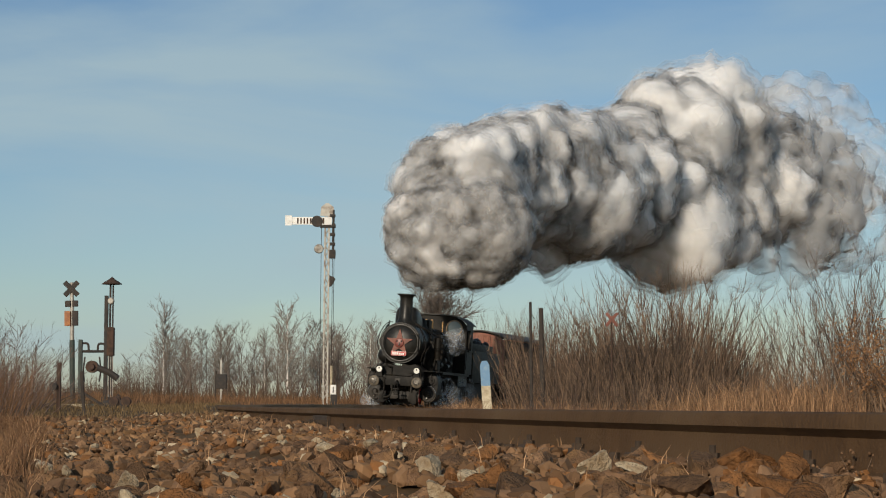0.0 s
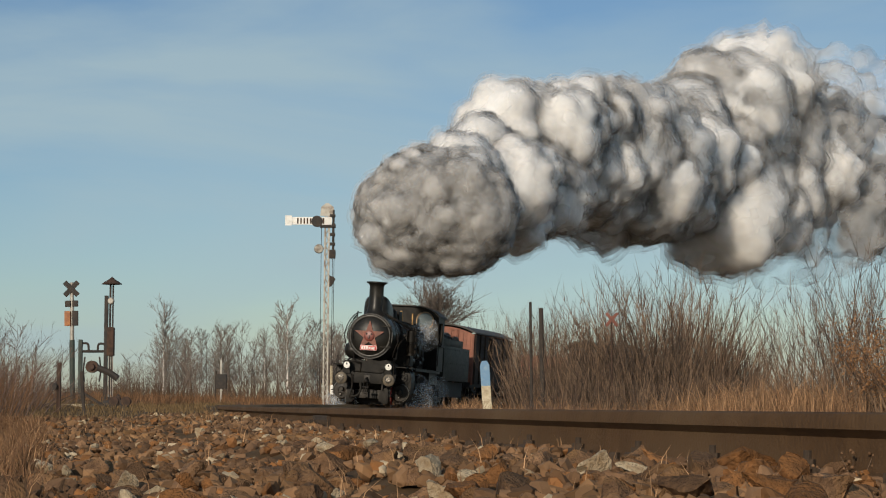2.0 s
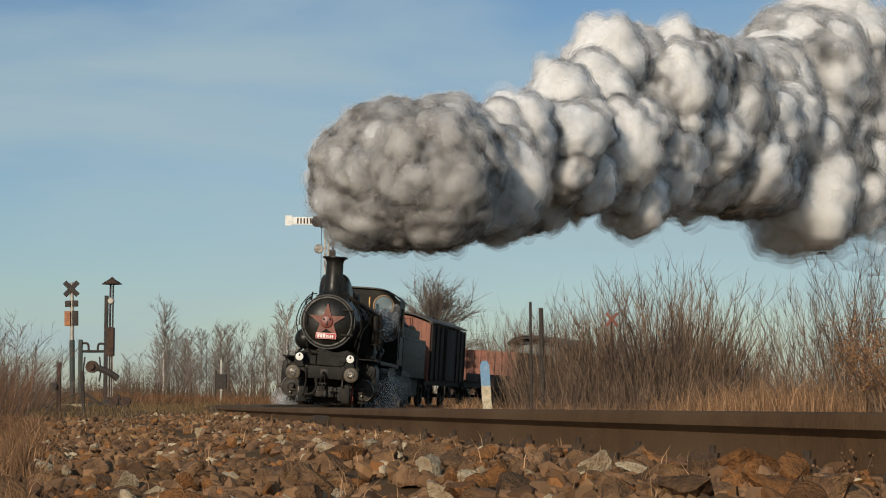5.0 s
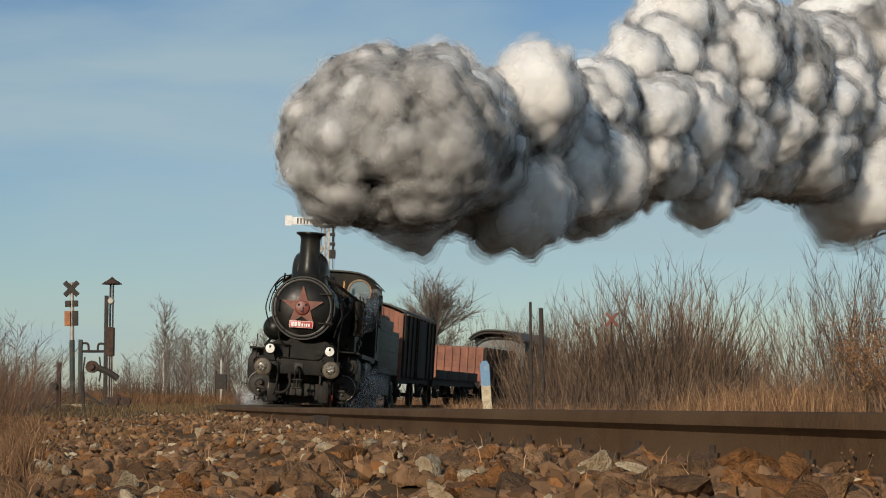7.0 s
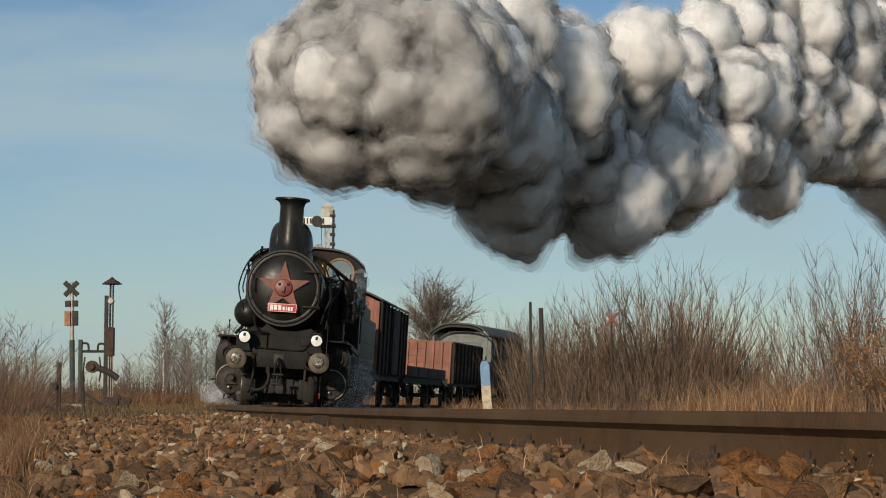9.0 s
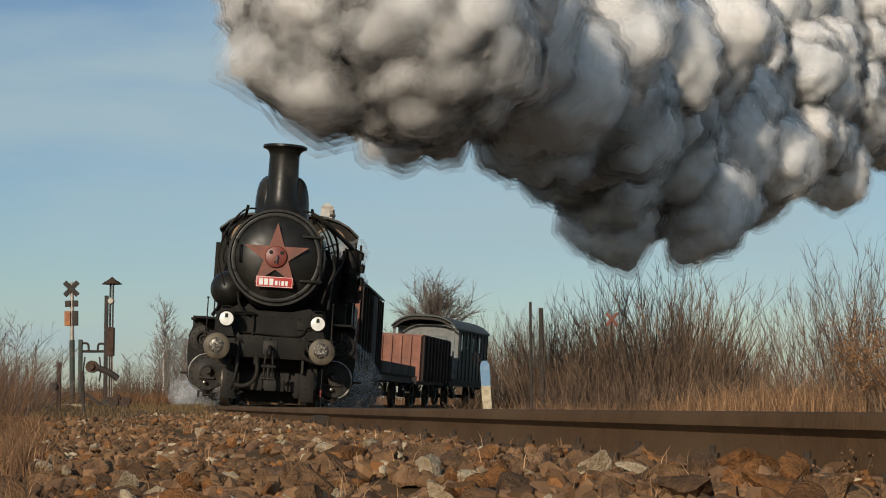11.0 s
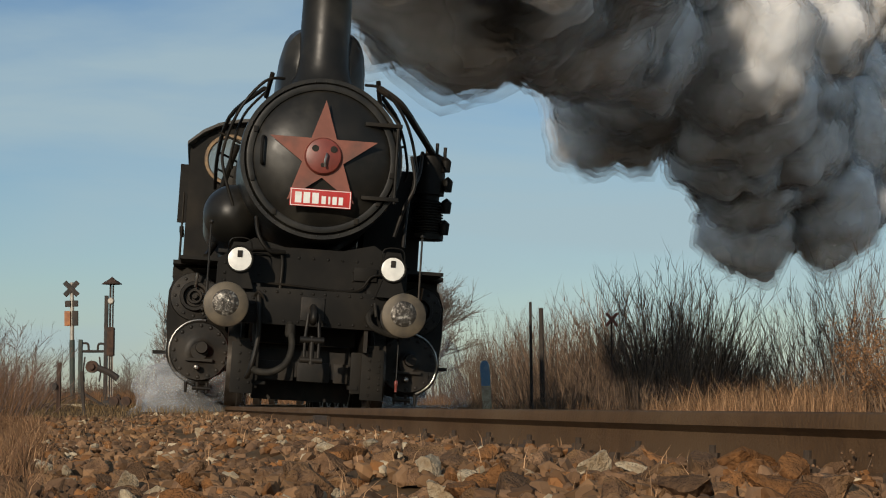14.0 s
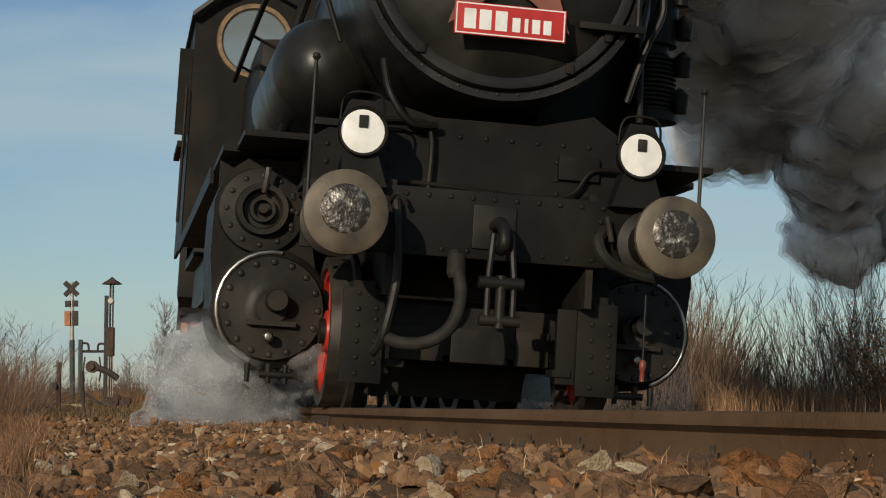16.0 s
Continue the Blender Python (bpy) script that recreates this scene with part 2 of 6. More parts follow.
def rivets(bm, places, r, axis=(0, -1, 0)):
    for p in places:
        lathe(bm, p, axis, ((0, r), (r * 0.45, r * 0.8), (r * 0.75, 0)), 6)


def mesh_of(name, bm, material):
    bmesh.ops.recalc_face_normals(bm, faces=bm.faces[:])
    me = bpy.data.meshes.new(name)
    bm.to_mesh(me)
    bm.free()
    me.set_sharp_from_angle(angle=radians(38))
    for m in material if isinstance(material, (list, tuple)) else (material,):
        me.materials.append(m)
    return me


def part(name, bm, material, parent, label=""):
    ob = new(name, mesh_of(name, bm, material))
    ob.parent = parent
    if label:
        tagged(ob, label)
    return ob


def build(fn, *args, **kw):
    """A fresh bmesh handed through one helper."""
    bm = bmesh.new()
    fn(bm, *args, **kw)
    return bm


def thing(name, label, category, group="", at=None):
    ob = tagged(new(name), label, category, group)
    ob.empty_display_size = 0.2
    if at is not None:
        ob.matrix_world = at
    return ob


# ---- the track's line ----
K0, K1, TX, TY, PSI, GRADE, CANT = 0.0054414, 3.1627e-6, 0.37138, 9.32463, -0.212711, -0.000843, 3.377


def track(s):
    """Axis of the curved track s metres behind the stopping end of the loco's run: x, y, heading."""
    n = max(8, int(abs(s) / 1.5))
    x, y = TX, TY
    for i in range(n):
        m = s * (i + 0.5) / n
        a = PSI + K0 * m + K1 * m * m / 2
        x += math.sin(a) * s / n
        y += math.cos(a) * s / n
    return x, y, PSI + K0 * s + K1 * s * s / 2


def travelled(t):
    """Distance of the loco's buffers behind their last place at t seconds."""
    q = 16.0 - t
    return 4.34236 * q - 0.020821 * q * q


def beside(s, q, z=0.0):
    """A point q metres to the inner side of the canted track at s, z above the rail tops."""
    x, y, a = track(s)
    c = radians(CANT)
    lat, up = q * math.cos(c) + z * math.sin(c), z * math.cos(c) - q * math.sin(c)
    return Vector((x + math.cos(a) * lat, y - math.sin(a) * lat, up + GRADE * y))


def rail_pose(s, front, rear):
    """Pose of a vehicle whose own y = 0 stands at s; its wheels bear at front and rear metres behind that."""
    xa, ya, _ = track(s + front)
    xb, yb, _ = track(s + rear)
    d = math.hypot(xb - xa, yb - ya)
    ux, uy = (xb - xa) / d, (yb - ya) / d
    o = (xa - ux * front, ya - uy * front)
    return Matrix.Translation((o[0], o[1], GRADE * o[1])) @ Matrix.Rotation(-math.atan2(ux, uy), 4, "Z") @ Matrix.Rotation(radians(CANT), 4, "Y")


RIDES = []      # (thing, offset behind the loco's buffers, front and rear bearing)
SPINS = []      # (wheelset, its place on its vehicle, radius)

# ---- ground and track ----
AXIS = [(s, *track(s)) for s in [-14 + 1.0 * k for k in range(140)]]
AXY = np.array([(a[1], a[2]) for a in AXIS])


def off_track(x, y):
    """Signed distance from the track's axis: negative on the outer side of the curve."""
    d = np.hypot(AXY[:, 0] - x, AXY[:, 1] - y)
    i = int(d.argmin())
    a = AXIS[i][3]
    return math.copysign(d[i], (x - AXY[i, 0]) * math.cos(a) - (y - AXY[i, 1]) * math.sin(a))


def ground_z(x, y):
    q = off_track(x, y) if -20 < y < 150 and abs(x) < 60 else 30.0
    base = -0.155 + 0.0042 * min(max(y, 0), 34)                     # the shoulder climbs gently to the crossing
    if q < 0:
        bank = min(max((-q - 2.9) / 1.2, 0), 1) * (0.10 + 0.05 * math.sin(y * 0.7))
        z = base + bank + (0.03 if -q < 1.7 else 0.0)
    else:
        z = -0.24 - 0.10 * min(max((q - 1.6) / 1.5, 0), 1)
    far = min(max((y - 60) / 60, 0), 1)
    z = z * (1 - far) - 0.12 * far
    return z + 0.022 * noise.noise((x * 1.3, y * 1.3, 0)) + 0.012 * noise.noise((x * 5, y * 5, 3))


def spaced(marks):
    out = []
    for a, b, n in marks:
        out += [a + (b - a) * k / n for k in range(n)]
    return out + [marks[-1][1]]


gx = spaced(((-2500, -200, 5), (-200, -40, 8), (-40, -8, 24), (-8, 3, 110), (3, 10, 28), (10, 40, 20), (40, 200, 8), (200, 2500, 5)))
gy = spaced(((-300, -20, 5), (-20, 0, 10), (0, 14, 130), (14, 45, 70), (45, 140, 40), (140, 400, 10), (400, 3500, 8)))
me = bpy.data.meshes.new("ground")
me.from_pydata([(x, y, ground_z(x, y)) for y in gy for x in gx], [],
               [(j * len(gx) + i, j * len(gx) + i + 1, (j + 1) * len(gx) + i + 1, (j + 1) * len(gx) + i) for j in range(len(gy) - 1) for i in range(len(gx) - 1)])
me.polygons.foreach_set("use_smooth", [True] * len(me.polygons))
me.materials.append(M_GROUND)
ground = tagged(new("ground", me), "brown winter earth with gravel and withered grass", "ground", kind="structure")


def rail(name, q, s0, s1, step):
    """A flat-bottomed rail bent along the curve; q is its place across the track."""
    half = [(0.0, 0.0), (0.020, -0.001), (0.030, -0.006), (0.0345, -0.016), (0.0355, -0.038), (0.022, -0.046), (0.009, -0.055),
            (0.0075, -0.10), (0.012, -0.124), (0.030, -0.133), (0.0625, -0.140), (0.0625, -0.149)]
    prof = half + [(-a, b) for a, b in half[:0:-1]]
    bm = bmesh.new()
    rows = []
    n = int((s1 - s0) / step)
    for k in range(n + 1):
        s = s0 + (s1 - s0) * k / n
        rows.append([bm.verts.new(beside(s, q + a, b)) for a, b in prof])
    m = len(prof)
    for p, r in zip(rows, rows[1:]):
        for i in range(m):
            j = (i + 1) % m
            f = bm.faces.new((p[i], p[j], r[j], r[i]))
            f.material_index = 1 if i in (0, m - 1) else 0
    bm.faces.new(rows[0])
    bm.faces.new(rows[-1][::-1])
    ob = new(name, mesh_of(name, bm, (M_RAIL, M_RAILTOP)))
    return tagged(ob, "rust-brown flat-bottomed steel rail on sleepers", "rail", kind="structure")


JOINT = 1.58
rail("rail_outer_near", -0.7525, -13.0, JOINT - 0.004, 0.5)
rail("rail_outer_far", -0.7525, JOINT + 0.004, 122.0, 0.75)
rail("rail_inner", 0.7525, -13.0, 122.0, 0.75)


def track_pose(s, q, z=0.0):
    a = track(s)[2]
    return Matrix.Translation(beside(s, q, z)) @ Matrix.Rotation(-a, 4, "Z") @ Matrix.Rotation(radians(CANT), 4, "Y")


# fishplates at the joint
bm = bmesh.new()
for sx in (-1, 1):
    prism(bm, ((sx * 0.010, -0.052), (sx * 0.030, -0.048), (sx * 0.034, -0.06), (sx * 0.024, -0.09), (sx * 0.034, -0.125), (sx * 0.045, -0.132), (sx * 0.010, -0.128)), "y", -0.30, 0.30)
for y in (-0.24, -0.09, 0.09, 0.24):
    rod(bm, (-0.06, y, -0.09), (-0.02, y, -0.09), 0.016, 0.016, 6)
    rod(bm, (-0.075, y, -0.09), (-0.02, y, -0.09), 0.009, 0.009, 8)
fp = tagged(new("fishplate", mesh_of("fishplate", bm, M_CLIP)), "rusty bolted fishplate joining two rails", "fishplate")
fp.matrix_world = track_pose(JOINT, -0.7525)

# sleepers with plates and clips, at 0.62 m
bm = bmesh.new()
box(bm, -1.25, 1.25, -0.12, 0.12, -0.31, -0.166, 0.012)
SLEEPER_MESH = mesh_of("sleeper", bm, M_SLEEPER)
bm = bmesh.new()
box(bm, -0.17, 0.17, -0.08, 0.08, -0.166, -0.1495, 0.003)
for sx in (-1, 1):
    prism(bm, ((sx * 0.040, -0.136), (sx * 0.066, -0.132), (sx * 0.085, -0.118), (sx * 0.118, -0.118), (sx * 0.125, -0.15), (sx * 0.066, -0.15)), "y", -0.035, 0.035)
    rod(bm, (sx * 0.094, 0, -0.125), (sx * 0.094, 0, -0.104), 0.019, 0.019, 6)
    rod(bm, (sx * 0.094, 0, -0.125), (sx * 0.094, 0, -0.086), 0.009, 0.009, 8)
    rod(bm, (sx * 0.145, 0.05, -0.15), (sx * 0.145, 0.05, -0.12), 0.018, 0.018, 6)
CLIP_MESH = mesh_of("rail_fastening", bm, M_CLIP)
for k in range(-16, 180):
    s = 0.30 + 0.52 * k
    sl = tagged(new("sleeper", SLEEPER_MESH), "weathered dark timber sleeper sunk in the ballast", "sleeper", "sleepers under the rails")
    sl.matrix_world = track_pose(s, 0.0)
    if s < 30:
        for q in (-0.7525, 0.7525):
            c = new("rail_fastening", CLIP_MESH)
            c.parent = sl
            c.matrix_basis = pose(q, 0, 0)


# ---- loose stones ----
def stone_mesh(name, seed, material, sub=2):
    rnd = random.Random(seed)
    bm = bmesh.new()
    bmesh.ops.create_icosphere(bm, subdivisions=sub, radius=1.0)
    planes = []
    for _ in range(20):
        v = Vector((rnd.gauss(0, 1), rnd.gauss(0, 1), rnd.gauss(0, 1))).normalized()
        planes.append((v, rnd.uniform(0.36, 0.80)))
    sc = Vector((rnd.uniform(0.85, 1.35), rnd.uniform(0.75, 1.1), rnd.uniform(0.5, 0.85)))
    for v in bm.verts:
        for n, d in planes:
            e = v.co.dot(n) - d
            if e > 0:
                v.co -= n * e
        v.co += Vector((rnd.uniform(-1, 1), rnd.uniform(-1, 1), rnd.uniform(-1, 1))) * (0.05 if sub < 3 else 0.022)
        v.co += v.co * 0.16 * noise.noise(v.co * 2.6 + Vector((seed * 3.7, 0, 0)))
        v.co = Vector((v.co.x * sc.x, v.co.y * sc.y, v.co.z * sc.z))
    for f in bm.faces:
        f.smooth = True
    return mesh_of(name, bm, material)


def stone_spot(rnd, y0, y1):
    """A place on the shoulder between the near rail and the grass."""
    while True:
        y = y0 + (y1 - y0) * rnd.random()
        x = rnd.uniform(-0.27 * y - 0.4, 0.27 * y + 0.3)
        q = off_track(x, y)
        if -3.3 - 0.4 * rnd.random() < q < -0.84:
            return x, y


rnd = random.Random(11)
KINDS = [stone_mesh("stone", k, M_STONE, 3) for k in range(9)] + [stone_mesh("pale_stone", 20 + k, M_STONE_PALE, 3) for k in range(3)] + [stone_mesh("rusty_stone", 30 + k, M_STONE_RUST, 3) for k in range(4)]
CHOICE = [0, 1, 2, 3, 4, 5, 6, 7, 8] * 3 + [9, 10, 11] + [12, 13, 14, 15] * 2
LABELS = ("brown ballast stone lying loose beside the rail", "pale quartz ballast stone lying loose beside the rail", "rust-red ballast stone lying loose beside the rail")
for k in range(284):
    x, y = stone_spot(rnd, 2.5, 4.9)
    r = rnd.uniform(0.024, 0.054) if k % 8 else rnd.uniform(0.055, 0.078)
    i = rnd.choice(CHOICE)
    ob = tagged(new("ballast_stone", KINDS[i]), LABELS[0 if i < 9 else 1 if i < 12 else 2], "stone", "loose stones of the ballast")
    ob.matrix_world = Matrix.LocRotScale((x, y, ground_z(x, y) + r * rnd.uniform(0.1, 0.5)), Euler((rnd.uniform(-0.7, 0.7), rnd.uniform(-0.7, 0.7), rnd.uniform(0, 6.3))), (r, r, r))


# larger stones that lie on top along the rail: bearing, depth, size, kind
for px, y, r, i in ((622, 4.9, 0.062, 12), (585, 5.4, 0.045, 9), (655, 5.9, 0.036, 10), (765, 3.9, 0.058, 9), (700, 4.6, 0.045, 13), (1058, 3.85, 0.052, 10), (1130, 3.7, 0.044, 11),
                    (1240, 3.75, 0.055, 3), (1400, 3.5, 0.066, 14), (1482, 3.85, 0.044, 1), (850, 5.0, 0.060, 15), (270, 3.6, 0.040, 9), (960, 4.4, 0.046, 5), (360, 8.5, 0.055, 10), (520, 4.2, 0.05, 2), (1330, 3.8, 0.04, 12)):
    x = (px - 784) / 3207 * y
    ob = tagged(new("ballast_stone", KINDS[i]), LABELS[0 if i < 9 else 1 if i < 12 else 2], "stone", "loose stones of the ballast")
    ob.matrix_world = Matrix.LocRotScale((x, y, ground_z(x, y) + r * 0.55), Euler((rnd.uniform(-0.4, 0.4), rnd.uniform(-0.4, 0.4), rnd.uniform(0, 6.3))), (r * 1.15, r, r * 1.1))


def stuff(name, label, category, pieces, materials):
    """One joined mesh of many small pieces: (mesh, matrix, material slot)."""
    vs, fs, ms, base = [], [], [], 0
    cache = {}
    for src, m, slot in pieces:
        if src not in cache:
            co = np.empty(len(src.vertices) * 3)
            src.vertices.foreach_get("co", co)
            cache[src] = (co.reshape(-1, 3), [tuple(p.vertices) for p in src.polygons])
        co, faces = cache[src]
        a = np.array(m)
        vs.append(co @ a[:3, :3].T + a[:3, 3])
        fs += [tuple(base + i for i in f) for f in faces]
        ms += [slot] * len(faces)
        base += len(co)
    me = bpy.data.meshes.new(name)
    me.from_pydata(np.concatenate(vs).tolist(), [], fs)
    for m in materials:
        me.materials.append(m)
    me.polygons.foreach_set("material_index", ms)
    return tagged(new(name, me), label, category, kind="stuff")


SMALL = [stone_mesh("chip", 50 + k, M_STONE, 1) for k in range(8)]
MIDDLE = [stone_mesh("chip", 60 + k, M_STONE, 2) for k in range(8)]
pieces = []
for k in range(11500):
    band = rnd.random()
    y0, y1 = (2.4, 5.2) if band < 0.42 else (5.0, 9.0) if band < 0.78 else (9.0, 17.0)
    x, y = stone_spot(rnd, y0, y1)
    r = rnd.uniform(0.012, 0.042) if y < 9 else rnd.uniform(0.022, 0.05)
    slot = 0 if rnd.random() < 0.82 else 1 if rnd.random() < 0.35 else 2
    src = MIDDLE[rnd.randrange(8)] if y < 4.0 else SMALL[rnd.randrange(8)]
    pieces.append((src, Matrix.LocRotScale((x, y, ground_z(x, y) + r * rnd.uniform(-0.1, 0.35)), Euler((rnd.uniform(-0.8, 0.8), rnd.uniform(-0.8, 0.8), rnd.uniform(0, 6.3))), (r, r, r)), slot))
for k in range(1500):
    s = rnd.uniform(-8, 14)
    q = rnd.uniform(-0.5, 0.5) if k % 3 else rnd.uniform(1.0, 1.8)
    r = rnd.uniform(0.02, 0.045)
    p = beside(s, q, -0.21)
    pieces.append((SMALL[k % 8], Matrix.LocRotScale(p, Euler((rnd.uniform(-0.8, 0.8), rnd.uniform(-0.8, 0.8), rnd.uniform(0, 6.3))), (r, r, r)), 0))
for k in range(3200):
    s = rnd.uniform(-13, 26)
    q = (rnd.uniform(-0.66, 0.66), rnd.uniform(0.86, 1.9), rnd.uniform(-2.6, -0.86))[k % 3 if s < -5 else k % 2]
    r = rnd.uniform(0.03, 0.055)
    p = beside(s, q, -0.19) if q > -0.8 else beside(s, q)
    if q < -0.8:
        p.z = ground_z(p.x, p.y) + 0.01
    if p.y > 2.3 or p.x > 0.5 or q > -0.8:
        pieces.append((SMALL[k % 8], Matrix.LocRotScale(p, Euler((rnd.uniform(-0.8, 0.8), rnd.uniform(-0.8, 0.8), rnd.uniform(0, 6.3))), (r, r, r)), 0 if k % 7 else 2))
stuff("ballast", "brown broken-stone ballast with pale and rusty pieces", "ballast", pieces, (M_STONE, M_STONE_PALE, M_STONE_RUST))

# ---- the steam locomotive: own axes x across, y backwards from the buffers, z up from the rails ----
def wheelset(parent, y, radius, spoke_mat, half=0.75, spokes=11, name="wheelset"):
    ws = part(name, build(rod, (-half - 0.08, 0, 0), (half + 0.08, 0, 0), 0.075), M_GREASE, parent)
    ws.matrix_basis = pose(0, y, radius)
    for sx in (-1, 1):
        x = sx * half
        bm = bmesh.new()
        lathe(bm, (x, 0, 0), (sx, 0, 0), ((-0.10, radius - 0.07), (-0.10, radius + 0.028), (-0.066, radius + 0.028), (-0.055, radius),
                                         (0.065, radius - 0.006), (0.065, radius - 0.07), (-0.10, radius - 0.07)), 36)
        part("tyre", bm, M_TYRE, ws)
        part("wheel_hub", build(lathe, (x, 0, 0), (sx, 0, 0), ((-0.03, 0), (-0.03, 0.14), (0.05, 0.12), (0.05, 0)), 18), spoke_mat, ws)
        bm = bmesh.new()
        lathe(bm, (x, 0, 0), (sx, 0, 0), ((-0.03, radius - 0.11), (0.045, radius - 0.11), (0.045, radius - 0.065), (-0.03, radius - 0.065), (-0.03, radius - 0.11)), 36)
        part("wheel_rim", bm, spoke_mat, ws)
        for k in range(spokes):
            a = k * math.tau / spokes
            part("spoke", build(rod, (x, 0.1 * math.cos(a), 0.1 * math.sin(a)), (x, (radius - 0.09) * math.cos(a), (radius - 0.09) * math.sin(a)), 0.028, 0.022, 6), spoke_mat, ws)
    SPINS.append((ws, y, radius))
    return ws


def star_outline(r, cx, cz, turn=0.0):
    pts = []
    for k in range(10):
        q = r if k % 2 == 0 else r * 0.382
        a = radians(90 + turn) - k * math.tau / 10
        pts.append((cx + q * math.cos(a), cz + q * math.sin(a)))
    return pts


def lamp(parent, x, y, z):
    bm = build(lathe, (x, y, z), (0, 1, 0), ((0.0, 0.118), (-0.018, 0.132), (-0.012, 0.138), (0.03, 0.135), (0.13, 0.11), (0.19, 0.06), (0.20, 0)), 28)
    prism(bm, ((x - 0.11, z + 0.07), (x + 0.11, z + 0.07), (x + 0.07, z + 0.17), (x - 0.07, z + 0.17)), "y", y + 0.01, y + 0.15)
    ob = part("headlamp", bm, M_BLACK, parent, "lit round headlamp in a black housing")
    part("lens", build(lathe, (x, y, z), (0, 1, 0), ((-0.012, 0), (-0.008, 0.08), (0.002, 0.118), (0.01, 0.118))), M_LAMP, ob, "glowing white lamp glass")
    part("bulb_holder", build(box, x - 0.026, x + 0.026, y - 0.024, y - 0.006, z + 0.015, z + 0.085, 0.008), M_BULB, ob)
    tube(bm := bmesh.new(), bend([(x - 0.12, y + 0.05, z + 0.06), (x - 0.09, y + 0.03, z + 0.20), (x + 0.09, y + 0.03, z + 0.20), (x + 0.12, y + 0.05, z + 0.06)]), 0.007)
    part("handle", bm, M_BLACK, ob)
    bm = bmesh.new()
    prism(bm, ((x - 0.15, z - 0.29), (x + 0.15, z - 0.29), (x + 0.085, z - 0.10), (x - 0.085, z - 0.10)), "y", y + 0.02, y + 0.16)
    part("bracket", bm, M_BLACK, ob)


def buffer(parent, x, z):
    bm = build(lathe, (x, 0, z), (0, 1, 0), ((0.50, 0), (0.50, 0.19), (0.47, 0.19), (0.45, 0.135), (0.25, 0.115), (0.25, 0.08), (0.07, 0.075), (0.07, 0)), 28)
    ob = part("buffer", bm, M_GREASE, parent, "round sprung buffer with a worn steel face")
    part("buffer_face", build(lathe, (x, 0, z), (0, 1, 0), ((-0.012, 0), (-0.010, 0.10), (0.0, 0.19), (0.012, 0.218), (0.035, 0.222), (0.05, 0.21), (0.072, 0.08)), 40), M_BUFFER, ob)
    part("contact_patch", build(lathe, (x - 0.005, -0.006, z + 0.012), (0, 1, 0), ((-0.0085, 0), (-0.0078, 0.075), (-0.004, 0.125), (0.003, 0.133)), 30), M_BUFFER_MARK, ob)


